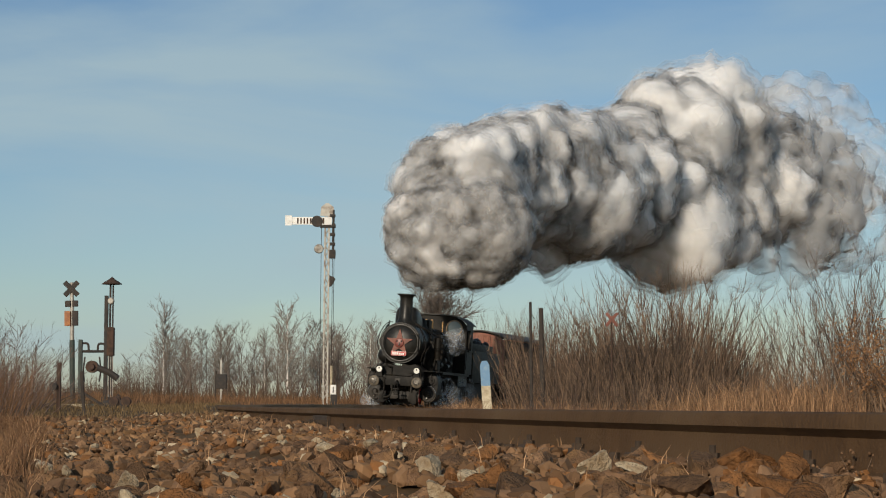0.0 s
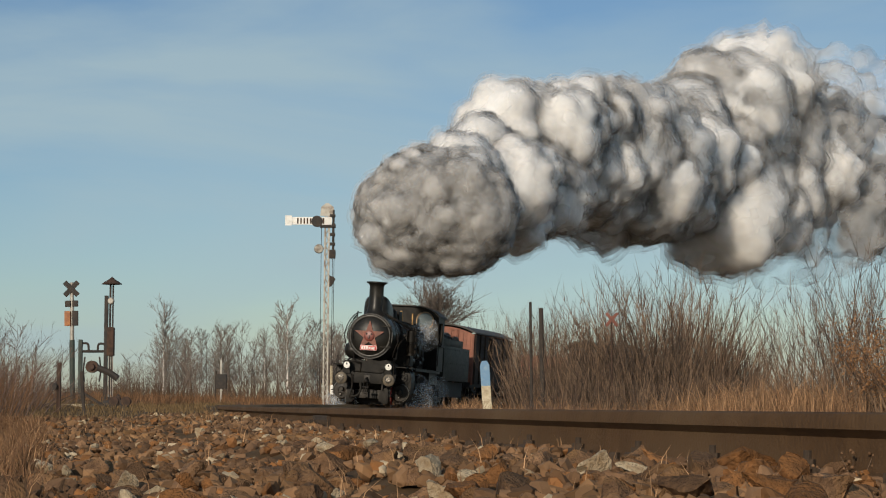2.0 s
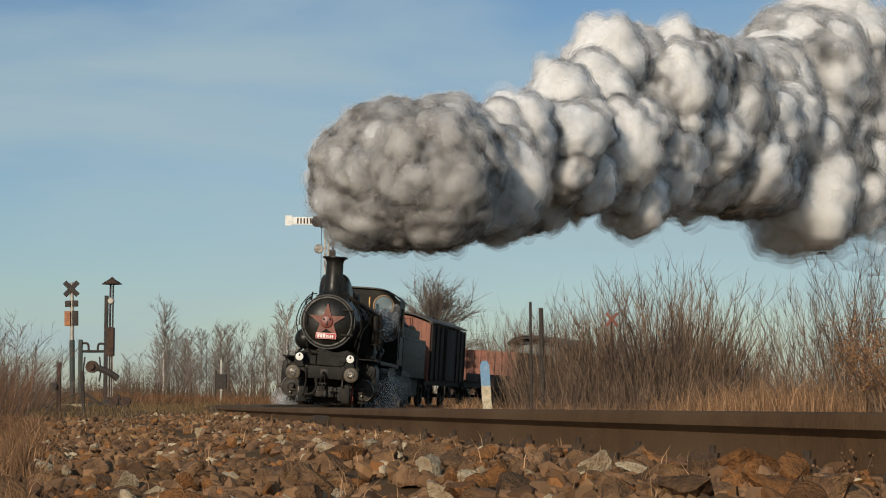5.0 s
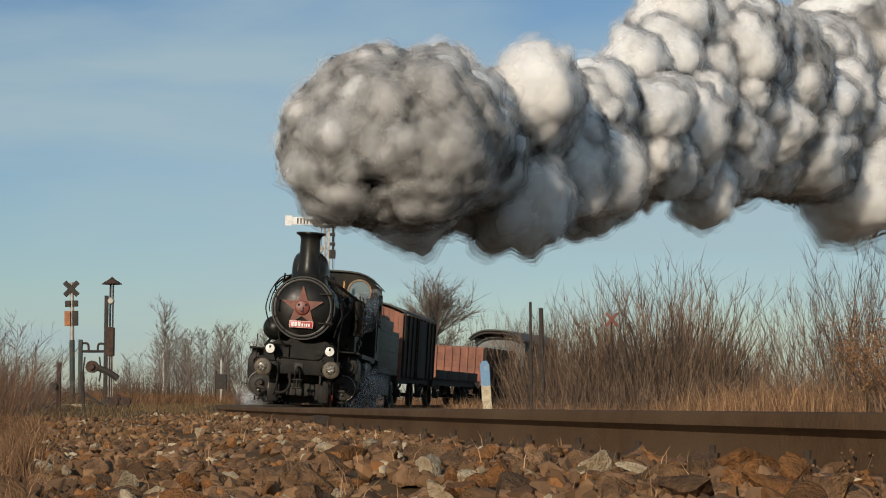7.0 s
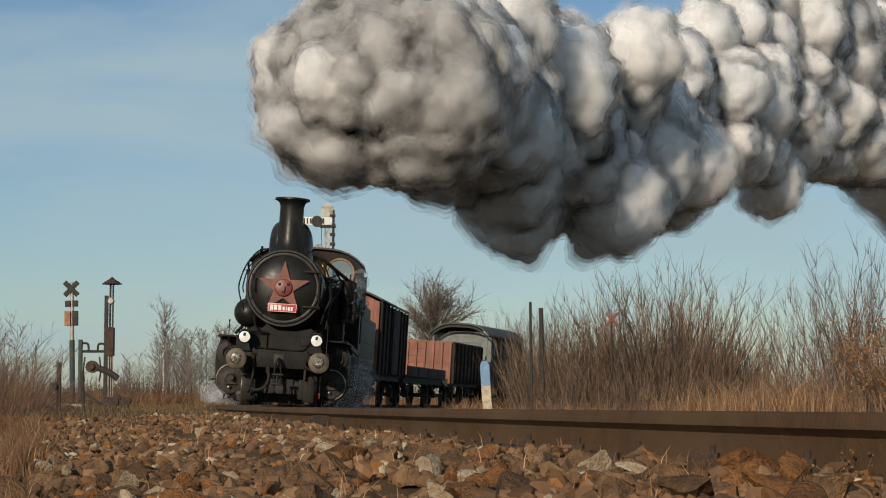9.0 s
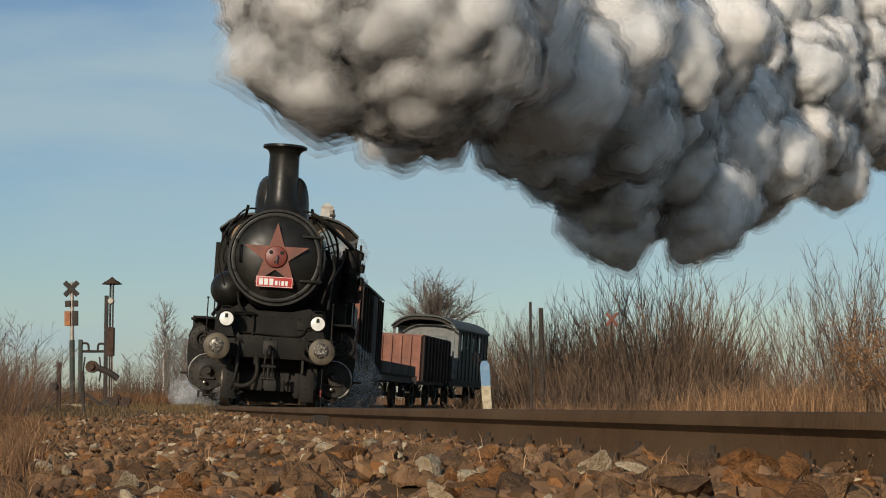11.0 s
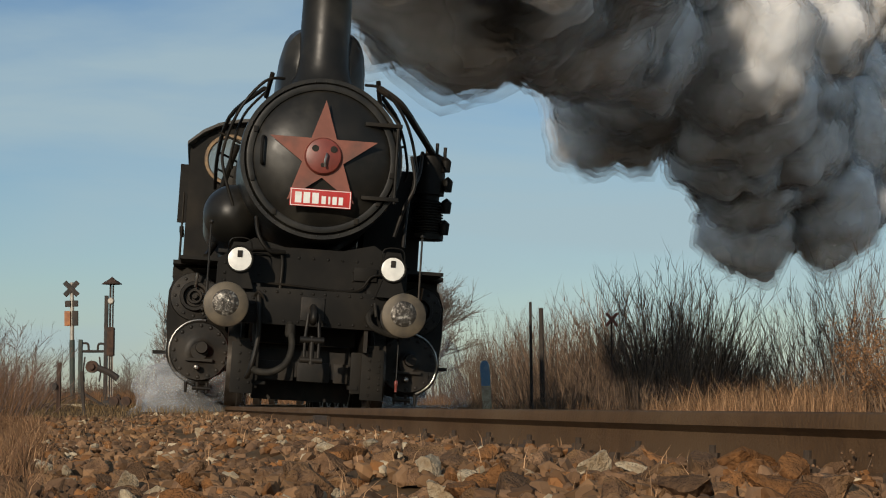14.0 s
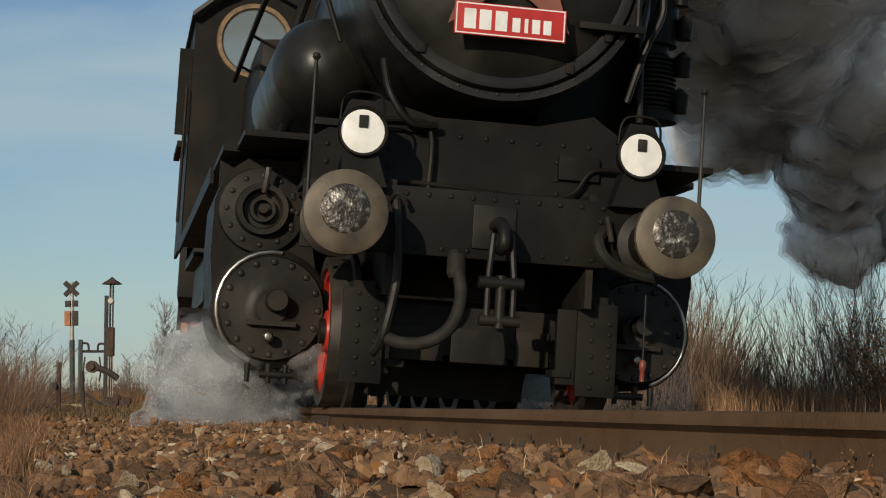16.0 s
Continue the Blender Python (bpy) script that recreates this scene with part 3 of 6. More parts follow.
def cylinder(parent, sx):
    """Outside cylinder with its piston valve above; sx is the side."""
    cx, cz, vx, vz = sx * 1.10, 0.555, sx * 1.19, 1.13
    bm = bmesh.new()
    lathe(bm, (cx, 1.48, cz), (0, 1, 0), ((0, 0.0), (0, 0.31), (0.03, 0.35), (1.02, 0.35), (1.02, 0)), 36)
    lathe(bm, (vx, 1.53, vz), (0, 1, 0), ((0, 0.0), (0, 0.25), (0.9, 0.25), (0.9, 0)), 32)
    prism(bm, ((sx * 1.44, 0.58), (sx * 1.47, 0.85), (sx * 1.465, 1.18), (sx * 1.41, 1.34), (sx * 1.28, 1.44), (sx * 0.98, 1.44), (sx * 0.80, 0.58)), "y", 1.56, 2.43)
    ob = part("cylinder", bm, M_BLACK, parent, "black cylinder block with bolted round covers")
    bm = build(lathe, (cx, 1.44, cz), (0, 1, 0), ((-0.03, 0), (-0.03, 0.09), (-0.01, 0.11), (0.0, 0.16), (0.0, 0.30), (0.05, 0.315)), 36)
    rivets(bm, [(cx + 0.27 * math.cos(k * math.tau / 16), 1.44, cz + 0.27 * math.sin(k * math.tau / 16)) for k in range(16)], 0.022)
    rod(bm, (cx + 0.02, 1.44, cz + 0.04), (cx + 0.02, 1.30, cz + 0.04), 0.07, 0.06, 16)
    part("cylinder_cover", bm, M_GREASE, ob)
    bm = build(lathe, (vx, 1.50, vz), (0, 1, 0), ((0.0, 0), (0.0, 0.05), (-0.05, 0.055), (-0.05, 0.075), (0.0, 0.08), (0.0, 0.105), (-0.07, 0.12), (-0.07, 0.15), (0.0, 0.16), (0.01, 0.25), (0.05, 0.258)), 32)
    rod(bm, (vx, 1.51, vz), (vx, 1.40, vz), 0.03, 0.028, 12)
    rivets(bm, [(vx + 0.205 * math.cos(k * math.tau / 12), 1.505, vz + 0.205 * math.sin(k * math.tau / 12)) for k in range(12)], 0.018)
    part("valve_cover", bm, M_GREASE, ob)
    part("oil_cup", build(tube, [(vx, 1.44, vz + 0.10), (vx + 0.01, 1.40, vz + 0.17), (vx + 0.015, 1.38, vz + 0.24)], 0.016), M_STEEL, ob)
    part("cladding_band", build(tube, [(cx + sx * 0.32 * math.cos(a), 1.48, cz + 0.33 * math.sin(a)) for a in [radians(d) for d in range(-70, 100, 12)]], 0.012), M_STEEL, ob)
    part("slide_bar", build(box, cx - 0.14, cx + 0.14, 1.38, 1.44, cz - 0.105, cz - 0.075), M_GREASE, ob)
    part("drain_rod", build(rod, (cx + sx * 0.05, 1.42, 0.17), (cx - sx * 0.14, 1.42, 0.17), 0.022), M_GREASE, ob)
    for d in (-0.12, 0.0, 0.1):
        part("drain_cock", build(rod, (cx + d, 1.42, 0.23), (cx + d, 1.42, 0.12), 0.02, 0.014), M_GREASE, ob)
    part("relief_valve", build(lathe, (cx - 0.02, 1.39, cz - 0.17), (0, -1, 0), ((0, 0.028), (0.05, 0.034), (0.08, 0.02), (0.085, 0)), 14), M_STEEL, ob)


def locomotive():
    loco = thing("steam_locomotive", "black steam locomotive with a red star, steaming along the rails", "locomotive")
    CZ = 2.57
    # smokebox and boiler
    bm = build(lathe, (0, 0, CZ), (0, 1, 0), ((0.64, 0.0), (0.64, 0.77), (0.60, 0.79), (0.60, 0.83), (0.70, 0.84), (2.30, 0.84), (2.30, 0.79)), 56)
    rivets(bm, [(0.797 * math.cos(k * math.tau / 44), 0.602, CZ + 0.797 * math.sin(k * math.tau / 44)) for k in range(44)], 0.011)
    part("smokebox", bm, M_SMOKEBOX, loco, "riveted black smokebox drum")
    bm = build(lathe, (0, 0, CZ), (0, 1, 0), ((2.30, 0.79), (4.4, 0.81), (4.4, 0.82), (4.46, 0.82), (4.46, 0.81), (7.2, 0.85), (8.3, 0.85)), 48)
    for y in (3.2, 5.5, 6.6):
        lathe(bm, (0, 0, CZ), (0, 1, 0), ((y, 0.81), (y, 0.862), (y + 0.06, 0.862), (y + 0.06, 0.81)), 48)
    part("boiler", bm, M_BLACK, loco, "black banded boiler barrel")
    # door with its fittings
    door = part("smokebox_door", build(lathe, (0, 0, CZ), (0, 1, 0), ((0.44, 0), (0.443, 0.12), (0.458, 0.28), (0.485, 0.44), (0.525, 0.57), (0.57, 0.66), (0.595, 0.70), (0.63, 0.705)), 64), M_SMOKEBOX, loco, "domed smokebox door")
    part("door_ring", build(lathe, (0, 0, CZ), (0, 1, 0), ((0.61, 0.70), (0.575, 0.705), (0.57, 0.735), (0.575, 0.765), (0.61, 0.775)), 64), M_SMOKEBOX, door)
    bm = bmesh.new()
    prism(bm, star_outline(0.575, 0.0, CZ), "y", 0.405, 0.413)
    part("red_star", bm, M_STAR, door, "faded red five-pointed star plate")
    hub = part("door_hub", build(lathe, (0, 0, CZ - 0.005), (0, 1, 0), ((0.33, 0), (0.335, 0.12), (0.35, 0.175), (0.38, 0.19), (0.44, 0.19)), 40), M_HUB, door, "round red hub cap")
    # flat dark discs on the hub stand for the shade inside its holes
    bm = bmesh.new()
    for hx in (-0.085, 0.10):
        lathe(bm, (hx, 0.331, CZ + 0.065), (0, -1, 0), ((-0.01, 0.036), (0.002, 0.034), (0.002, 0)), 14)
    lathe(bm, (0.0, 0.334, CZ - 0.10), (0, -1, 0), ((-0.01, 0.026), (0.002, 0.024), (0.002, 0)), 12)
    part("keyhole", bm, M_BULB, hub)
    part("door_handle", build(tube, bend([(0.03, 0.35, CZ + 0.02), (0.03, 0.29, CZ + 0.0), (0.015, 0.28, CZ - 0.06), (0.02, 0.29, CZ - 0.12)]), 0.012), M_STEEL, hub, "bright steel handle")
    plate = part("plate", build(box, -0.31, 0.31, 0.372, 0.384, 2.045, 2.225, 0.004), M_RED, door, "red enamel plate with white border")
    bm = bmesh.new()
    for x0, x1, z0, z1 in ((-0.303, 0.303, 2.213, 2.220), (-0.303, 0.303, 2.050, 2.057), (-0.303, -0.296, 2.057, 2.213), (0.296, 0.303, 2.057, 2.213)):
        box(bm, x0, x1, 0.3695, 0.3725, z0, z1)
    part("border", bm, M_WHITE, plate)
    for k, (x, w, z0, z1) in enumerate(((-0.225, 0.066, 2.078, 2.188), (-0.140, 0.066, 2.078, 2.188), (-0.052, 0.066, 2.078, 2.188), (0.032, 0.044, 2.080, 2.158),
                           (0.088, 0.020, 2.080, 2.158), (0.142, 0.044, 2.080, 2.158), (0.205, 0.044, 2.080, 2.158))):
        part("bar", build(box, x - w / 2, x + w / 2, 0.3695, 0.3725, z0, z1), M_WHITE, plate)
    bm = build(tube, bend([(-0.60, 0.52, CZ + 0.17), (-0.615, 0.47, CZ + 0.14), (-0.615, 0.47, CZ - 0.08), (-0.60, 0.52, CZ - 0.11)]), 0.017)
    part("grab_handle", bm, M_BLACK, door)
    bm = build(tube, [(0.76, 0.53, CZ + 0.42), (0.76, 0.53, CZ - 0.42)], 0.018)
    box(bm, 0.42, 0.80, 0.50, 0.56, CZ + 0.36, CZ + 0.40, 0.006)
    box(bm, 0.42, 0.80, 0.50, 0.56, CZ - 0.40, CZ - 0.36, 0.006)
    part("door_hinge", bm, M_BLACK, door)
    for k in range(6):
        a = radians((160, 200, 232, 302, 325, 350)[k])
        part("door_clamp", build(box, 0.735 * math.cos(a) - 0.022, 0.735 * math.cos(a) + 0.022, 0.55, 0.61, CZ + 0.735 * math.sin(a) - 0.03, CZ + 0.735 * math.sin(a) + 0.03, 0.006), M_BLACK, door)
    # chimney and the casing behind it
    part("chimney", build(lathe, (0, 1.40, 0), (0, 0, 1), ((3.30, 0.45), (3.42, 0.37), (3.52, 0.315), (3.65, 0.29), (4.0, 0.268), (4.42, 0.262), (4.50, 0.285), (4.545, 0.34), (4.56, 0.385), (4.60, 0.385), (4.605, 0.30), (4.4, 0.22), (3.4, 0.22)), 40), M_SMOKEBOX, loco, "tall tapered black chimney with a flared lip")
    bm = bmesh.new()
    rings = []
    for y, w, top in ((1.30, 0.30, 3.9), (1.40, 0.42, 4.06), (1.60, 0.47, 4.12), (2.0, 0.48, 4.10), (2.4, 0.48, 3.99), (2.75, 0.46, 3.88), (2.95, 0.42, 3.80), (3.02, 0.30, 3.68)):
        ring = []
        for k in range(15):
            a = math.pi * k / 14
            c, s_ = math.cos(a), math.sin(a)
            ring.append(bm.verts.new((w * math.copysign(abs(c) ** 0.5, c), y, 3.15 + (top - 3.15) * s_ ** 0.42)))
        rings.append(ring)
    for p, q in zip(rings, rings[1:]):
        for k in range(14):
            bm.faces.new((p[k], p[k + 1], q[k + 1], q[k])).smooth = True
    bm.faces.new(rings[0])
    bm.faces.new(rings[-1][::-1])
    part("steam_casing", bm, M_SMOKEBOX, loco, "rounded black casing behind the chimney")
    part("dome", build(lathe, (0, 4.0, 0), (0, 0, 1), ((3.3, 0.48), (3.42, 0.40), (3.62, 0.38), (3.74, 0.30), (3.78, 0.12), (3.78, 0)), 32), M_BLACK, loco)
    part("sandbox", build(box, -0.38, 0.38, 4.75, 5.45, 3.30, 3.72, 0.10), M_BLACK, loco)
    bm = bmesh.new()
    for x in (-0.12, 0.12):
        lathe(bm, (x, 6.7, 3.38), (0, 0, 1), ((0, 0.10), (0.15, 0.08), (0.3, 0.075), (0.42, 0.05), (0.44, 0)), 16)
    part("safety_valve", bm, M_BRASS, loco, "brass safety valves")
    part("whistle", build(lathe, (0.45, 7.6, 3.30), (0, 0, 1), ((0, 0.03), (0.2, 0.03), (0.2, 0.05), (0.45, 0.05), (0.5, 0)), 12), M_BRASS, loco)
    part("firebox", build(box, -0.95, 0.95, 6.6, 8.25, 1.5, 3.28, 0.3), M_BLACK, loco)
    # frames, saddle, footplate
    bm = bmesh.new()
    for sx in (-1, 1):
        box(bm, sx * 0.56 - 0.02, sx * 0.56 + 0.02, 0.56, 9.9, 0.62, 1.25)
    box(bm, -0.54, 0.54, 1.2, 1.24, 0.34, 0.62)
    box(bm, -0.54, 0.54, 1.6, 1.66, 0.7, 1.6)
    # dark sheet added low down in place of the shade between the frames
    box(bm, -0.52, 0.52, 1.9, 1.94, 0.10, 0.70)
    for x0, x1 in ((-0.50, -0.12), (-0.08, 0.26), (0.30, 0.50)):
        box(bm, x0, x1, 1.17, 1.20, 0.30, 0.50, 0.006)
    part("main_frame", bm, M_GREASE, loco)
    bm = bmesh.new()
    prism(bm, ((-0.98, 1.22), (0.98, 1.22), (0.98, 1.50), (0.62, 1.74), (0.3, 1.66), (-0.3, 1.66), (-0.62, 1.74), (-0.98, 1.50)), "y", 0.86, 2.1)
    rivets(bm, [(x, 0.86, z) for x in (-0.9, -0.55, 0.42, 0.55, 0.9) for z in (1.28, 1.36, 1.46)] + [(x * 0.15, 0.86, 1.56) for x in range(-4, 5)], 0.017)
    part("saddle", bm, M_BLACK, loco, "riveted plate below the smokebox")
    bm = bmesh.new()
    box(bm, -1.05, 1.05, 0.52, 0.575, 0.845, 1.215, 0.006)
    box(bm, -1.05, 1.05, 0.575, 0.90, 1.18, 1.215, 0.004)
    rivets(bm, [(-0.98 + 0.1225 * k, 0.52, 1.175) for k in range(17)] + [(-0.98 + 0.14 * k, 0.52, 0.885) for k in range(15)]
           + [(sx * (0.60 + 0.10 * j), 0.52, z) for sx in (-1, 1) for j in (0, 5) for z in (0.95, 1.03, 1.10)], 0.017)
    part("buffer_beam", bm, M_BLACK, loco, "riveted black buffer beam")
    bm = bmesh.new()
    for sx in (-1, 1):
        prism(bm, ((sx * 0.92, 1.465), (sx * 1.44, 1.465), (sx * 1.44, 1.505), (sx * 0.92, 1.505)), "y", 1.50, 8.2)
        box(bm, sx * 1.445 - 0.012, sx * 1.445 + 0.012, 2.6, 8.2, 1.40, 1.51)
        # added cross sheets block the view through, so the shade below stays black
        box(bm, min(sx * 0.6, sx * 1.43), max(sx * 0.6, sx * 1.43), 1.9, 1.94, 0.9, 1.47)
        box(bm, min(sx * 0.58, sx * 1.1), max(sx * 0.58, sx * 1.1), 2.45, 2.49, 0.3, 1.47)
        prism(bm, ((sx * 0.80, 1.475), (sx * 1.36, 1.475), (sx * 1.36, 1.51), (sx * 0.80, 1.51)), "y", 0.90, 1.50)
    part("running_board", bm, M_BLACK, loco)
    bm = bmesh.new()
    box(bm, -0.98, -0.36, 0.83, 0.86, 1.56, 1.60, 0.004)
    tube(bm, bend([(-0.72, 0.80, 1.60), (-0.45, 0.80, 1.62), (-0.33, 0.80, 1.56), (-0.33, 0.80, 1.22)]), 0.017)
    tube(bm, bend([(0.85, 0.80, 1.42), (0.62, 0.80, 1.42), (0.50, 0.80, 1.28), (0.30, 0.79, 1.24), (-0.3, 0.79, 1.27), (-0.6, 0.79, 1.27)]), 0.013)
    tube(bm, bend([(-0.62, 0.80, 1.95), (-0.58, 0.74, 1.75), (-0.46, 0.74, 1.60), (-0.30, 0.78, 1.60)]), 0.022)
    box(bm, 0.42, 0.66, 0.82, 0.86, 1.36, 1.50, 0.01)
    part("front_pipework", bm, M_BLACK, loco)
    for x in (-0.875, 0.875):
        buffer(loco, x, 0.99)
    for x in (-0.765, 0.778):
        lamp(loco, x, 0.40, 1.472)
    # guard irons
    for sx in (-1, 1):
        bm = bmesh.new()
        box(bm, sx * 0.66 - 0.115, sx * 0.66 + 0.115, 0.70, 0.735, 0.14, 0.66, 0.006)
        box(bm, sx * 0.60 - 0.16 * (sx > 0), sx * 0.60 + 0.10 * (sx < 0), 0.74, 0.78, 0.2, 0.62, 0.006)
        rivets(bm, [(sx * 0.66 - 0.03, 0.70, 0.19 + 0.088 * k) for k in range(6)] + [(sx * 0.66 + 0.07, 0.70, 0.25 + 0.06 * k) for k in range(6)], 0.016)
        box(bm, sx * 0.66 - 0.06, sx * 0.66 + 0.06, 0.72, 1.1, 0.62, 0.70)
        box(bm, sx * 0.47 - 0.05, sx * 0.47 + 0.05, 0.72, 0.9, 0.24, 0.28)
        part("guard_iron", bm, M_BLACK, loco, "riveted guard iron plate")
    # coupling and hoses
    bm = build(tube, bend([(0.0, 0.50, 1.03), (0.0, 0.34, 1.03), (0.0, 0.24, 0.98), (0.0, 0.22, 0.90), (0.0, 0.30, 0.88)]), 0.034, 10)
    box(bm, -0.12, 0.12, 0.50, 0.53, 0.90, 1.14, 0.01)
    part("draw_hook", bm, M_GREASE, loco)
    bm = bmesh.new()
    for x in (-0.07, 0.07):
        tube(bm, [(x * 0.7, 0.27, 0.96), (x * 1.0, 0.25, 0.72)], 0.018)
        tube(bm, [(x, 0.25, 0.68), (x, 0.25, 0.50)], 0.017)
    rod(bm, (-0.12, 0.25, 0.70), (0.12, 0.25, 0.70), 0.035)
    rod(bm, (-0.11, 0.25, 0.50), (0.11, 0.25, 0.50), 0.03)
    rod(bm, (0, 0.25, 0.74), (0, 0.25, 0.46), 0.03)
    part("screw_coupling", bm, M_GREASE, loco, "hanging screw coupling")
    bm = build(tube, bend([(-0.22, 0.46, 0.86), (-0.21, 0.40, 0.78), (-0.19, 0.36, 0.62), (-0.24, 0.34, 0.46), (-0.36, 0.36, 0.37), (-0.50, 0.42, 0.36), (-0.58, 0.50, 0.40)]), 0.036, 10)
    lathe(bm, (-0.215, 0.42, 0.85), (0.02, -0.1, -1), ((0, 0.05), (0.1, 0.055), (0.13, 0.04)), 14)
    part("brake_hose", bm, M_BULB, loco, "rubber brake hose")
    bm = build(tube, bend([(-0.55, 0.48, 1.12), (-0.54, 0.44, 0.98), (-0.53, 0.44, 0.70), (-0.58, 0.46, 0.40), (-0.62, 0.55, 0.30)]), 0.026, 8)
    tube(bm, bend([(-0.59, 0.48, 1.12), (-0.55, 0.42, 1.16), (-0.50, 0.44, 1.10)]), 0.014)
    part("heating_pipe", bm, M_GREASE, loco)
    bm = build(tube, bend([(0.62, 0.50, 1.05), (0.56, 0.40, 0.98), (0.60, 0.36, 0.88), (0.75, 0.40, 0.82), (0.92, 0.45, 0.80)]), 0.032, 8)
    tube(bm, [(0.62, 0.46, 1.12), (0.64, 0.42, 0.98)], 0.016)
    part("steam_hose", bm, M_BULB, loco)
    chain = part("chain", build(tube, [(0.90, 0.60, 0.72), (0.90, 0.60, 0.36)], 0.006, 6), M_GREASE, loco)
    part("chain_weight", build(lathe, (0.90, 0.60, 0.36), (0, 0, -1), ((0, 0.01), (0.015, 0.02), (0.05, 0.02), (0.06, 0.014), (0.12, 0.014), (0.12, 0)), 12), M_HUB, chain, "small dull red weight")
    # rods that mark the buffers
    for x in (-1.07, 1.02):
        bm = build(rod, (x, 0.10, 1.05), (x, 0.08, 1.78), 0.011, 0.010, 8)
        lathe(bm, (x, 0.08, 1.77), (0, 0, 1), ((0, 0.012), (0.015, 0.022), (0.035, 0.018), (0.042, 0)), 10)
        part("buffer_rod", bm, M_GREASE, loco)
    # tank, pump, valve gear at the sides
    part("air_tank", build(lathe, (-0.84, 1.55, 2.06), (0, 1, 0), ((0.0, 0), (0.015, 0.11), (0.07, 0.21), (0.16, 0.285), (0.28, 0.32), (0.31, 0.325), (1.9, 0.325), (2.0, 0.2), (2.02, 0)), 40), M_SMOKEBOX, loco, "round-ended black air tank on the running board")
    bm = bmesh.new()
    prof = []
    for k in range(12):
        prof += [(0.03 * k, 0.15), (0.03 * k + 0.008, 0.175), (0.03 * k + 0.018, 0.175), (0.03 * k + 0.026, 0.15)]
    lathe(bm, (1.30, 2.1, 2.02), (0, 0, 1), [(-0.06, 0), (-0.06, 0.19), (0, 0.19)] + prof + [(0.38, 0.12), (0.44, 0.12), (0.44, 0.17), (0.86, 0.17), (0.90, 0.10), (0.90, 0)], 24)
    pump = part("air_pump", bm, M_BLACK, loco, "ribbed black air pump on the boiler side")
    for dx, dz in ((0.19, 0.02), (0.20, 0.26), (0.20, 0.5), (0.17, 0.72)):
        part("valve_chamber", build(lathe, (1.29 + dx, 2.0, 2.0 + dz), (0, 0, 1), ((0, 0), (0, 0.05), (0.12, 0.06), (0.15, 0.03), (0.17, 0)), 12), M_BLACK, pump)
    for dx, dz in ((-0.05, 0.88), (0.06, 0.9), (0.15, 0.86)):
        part("oil_fitting", build(rod, (1.30 + dx, 2.05, 1.9 + dz), (1.30 + dx, 2.05, 2.14 + dz), 0.02), M_GREASE, pump)
    # Plain box added to fill the gap behind the pump with darkness.
    part("pump_bracket", build(box, 0.62, 1.26, 2.35, 3.1, 1.55, 2.75, 0.05), M_BLACK, loco)
    # hand rails and pipes round the smokebox
    for sx in (-1, 1):
        bm = build(tube, bend([(sx * 0.42, 0.9, 3.42), (sx * 0.62, 0.8, 3.36), (sx * 0.86, 0.8, 3.05), (sx * 1.0, 0.9, 2.65), (sx * 0.98, 0.9, 2.4), (sx * 0.86, 0.9, 2.05)]), 0.016)
        tube(bm, bend([(sx * 0.60, 1.1, 3.30), (sx * 0.82, 0.95, 3.0), (sx * 0.92, 0.95, 2.6), (sx * 0.90, 1.0, 2.45)]), 0.015)
        tube(bm, [(sx * 0.55, 0.85, 3.46), (sx * 0.60, 1.0, 3.22)], 0.025)
        tube(bm, bend([(sx * 0.62, 1.0, 3.32), (sx * 0.95, 2.2, 3.18), (sx * 1.05, 4.5, 3.05), (sx * 1.05, 7.9, 3.05)]), 0.024)
        for y in (2.6, 4.2, 5.8, 7.2):
            rod(bm, (sx * 0.8, y, 2.95), (sx * 1.05, y, 3.06), 0.014)
        tube(bm, bend([(sx * 0.84, 2.4, 2.9), (sx * 0.98, 2.6, 2.4), (sx * 0.98, 2.6, 1.9), (sx * 1.1, 2.0, 1.6)]), 0.035)
        part("handrail_pipe", bm, M_BLACK, loco)
    bm = build(tube, bend([(0.55, 0.80, 3.38), (0.80, 0.9, 3.25), (1.05, 1.4, 3.08), (1.30, 2.0, 2.92)]), 0.04)
    tube(bm, bend([(0.95, 0.85, 2.7), (1.0, 0.85, 2.4), (0.90, 0.85, 2.15), (0.82, 0.9, 1.85)]), 0.02)
    tube(bm, bend([(1.18, 1.9, 2.9), (1.12, 1.6, 2.6), (0.98, 1.2, 2.3), (0.93, 1.0, 1.75)]), 0.022)
    part("pump_pipe", bm, M_GREASE, loco)
    for y, z in ((3.2, 1.85), (4.0, 1.8), (4.9, 2.0), (5.6, 1.75), (6.3, 1.9)):
        bm = bmesh.new()
        rod(bm, (1.0, y, z), (1.0, y + 0.5, z), 0.14, 0.14, 16)
        tube(bm, bend([(0.85, y, 2.6), (1.05, y + 0.1, 2.3), (1.1, y + 0.2, z)]), 0.025)
        part("lubricator", bm, M_GREASE, loco)
    for sx in (-1, 1):
        cylinder(loco, sx)
        bm = bmesh.new()
        rod(bm, (sx * 1.12, 1.8, 0.55), (sx * 1.12, 2.9, 0.62), 0.04)
        box(bm, sx * 1.12 - 0.05, sx * 1.12 + 0.05, 2.7, 3.0, 0.5, 0.75, 0.02)
        rod(bm, (sx * 1.14, 2.85, 0.62), (sx * 1.14, 5.05, 0.62), 0.05, 0.06)
        tube(bm, [(sx * 1.2, 1.75, 1.07), (sx * 1.2, 3.6, 1.15)], 0.03)
        tube(bm, [(sx * 1.2, 3.6, 1.15), (sx * 1.2, 3.55, 0.7)], 0.04)
        part("valve_gear", bm, M_GREASE, loco)
        bm = bmesh.new()
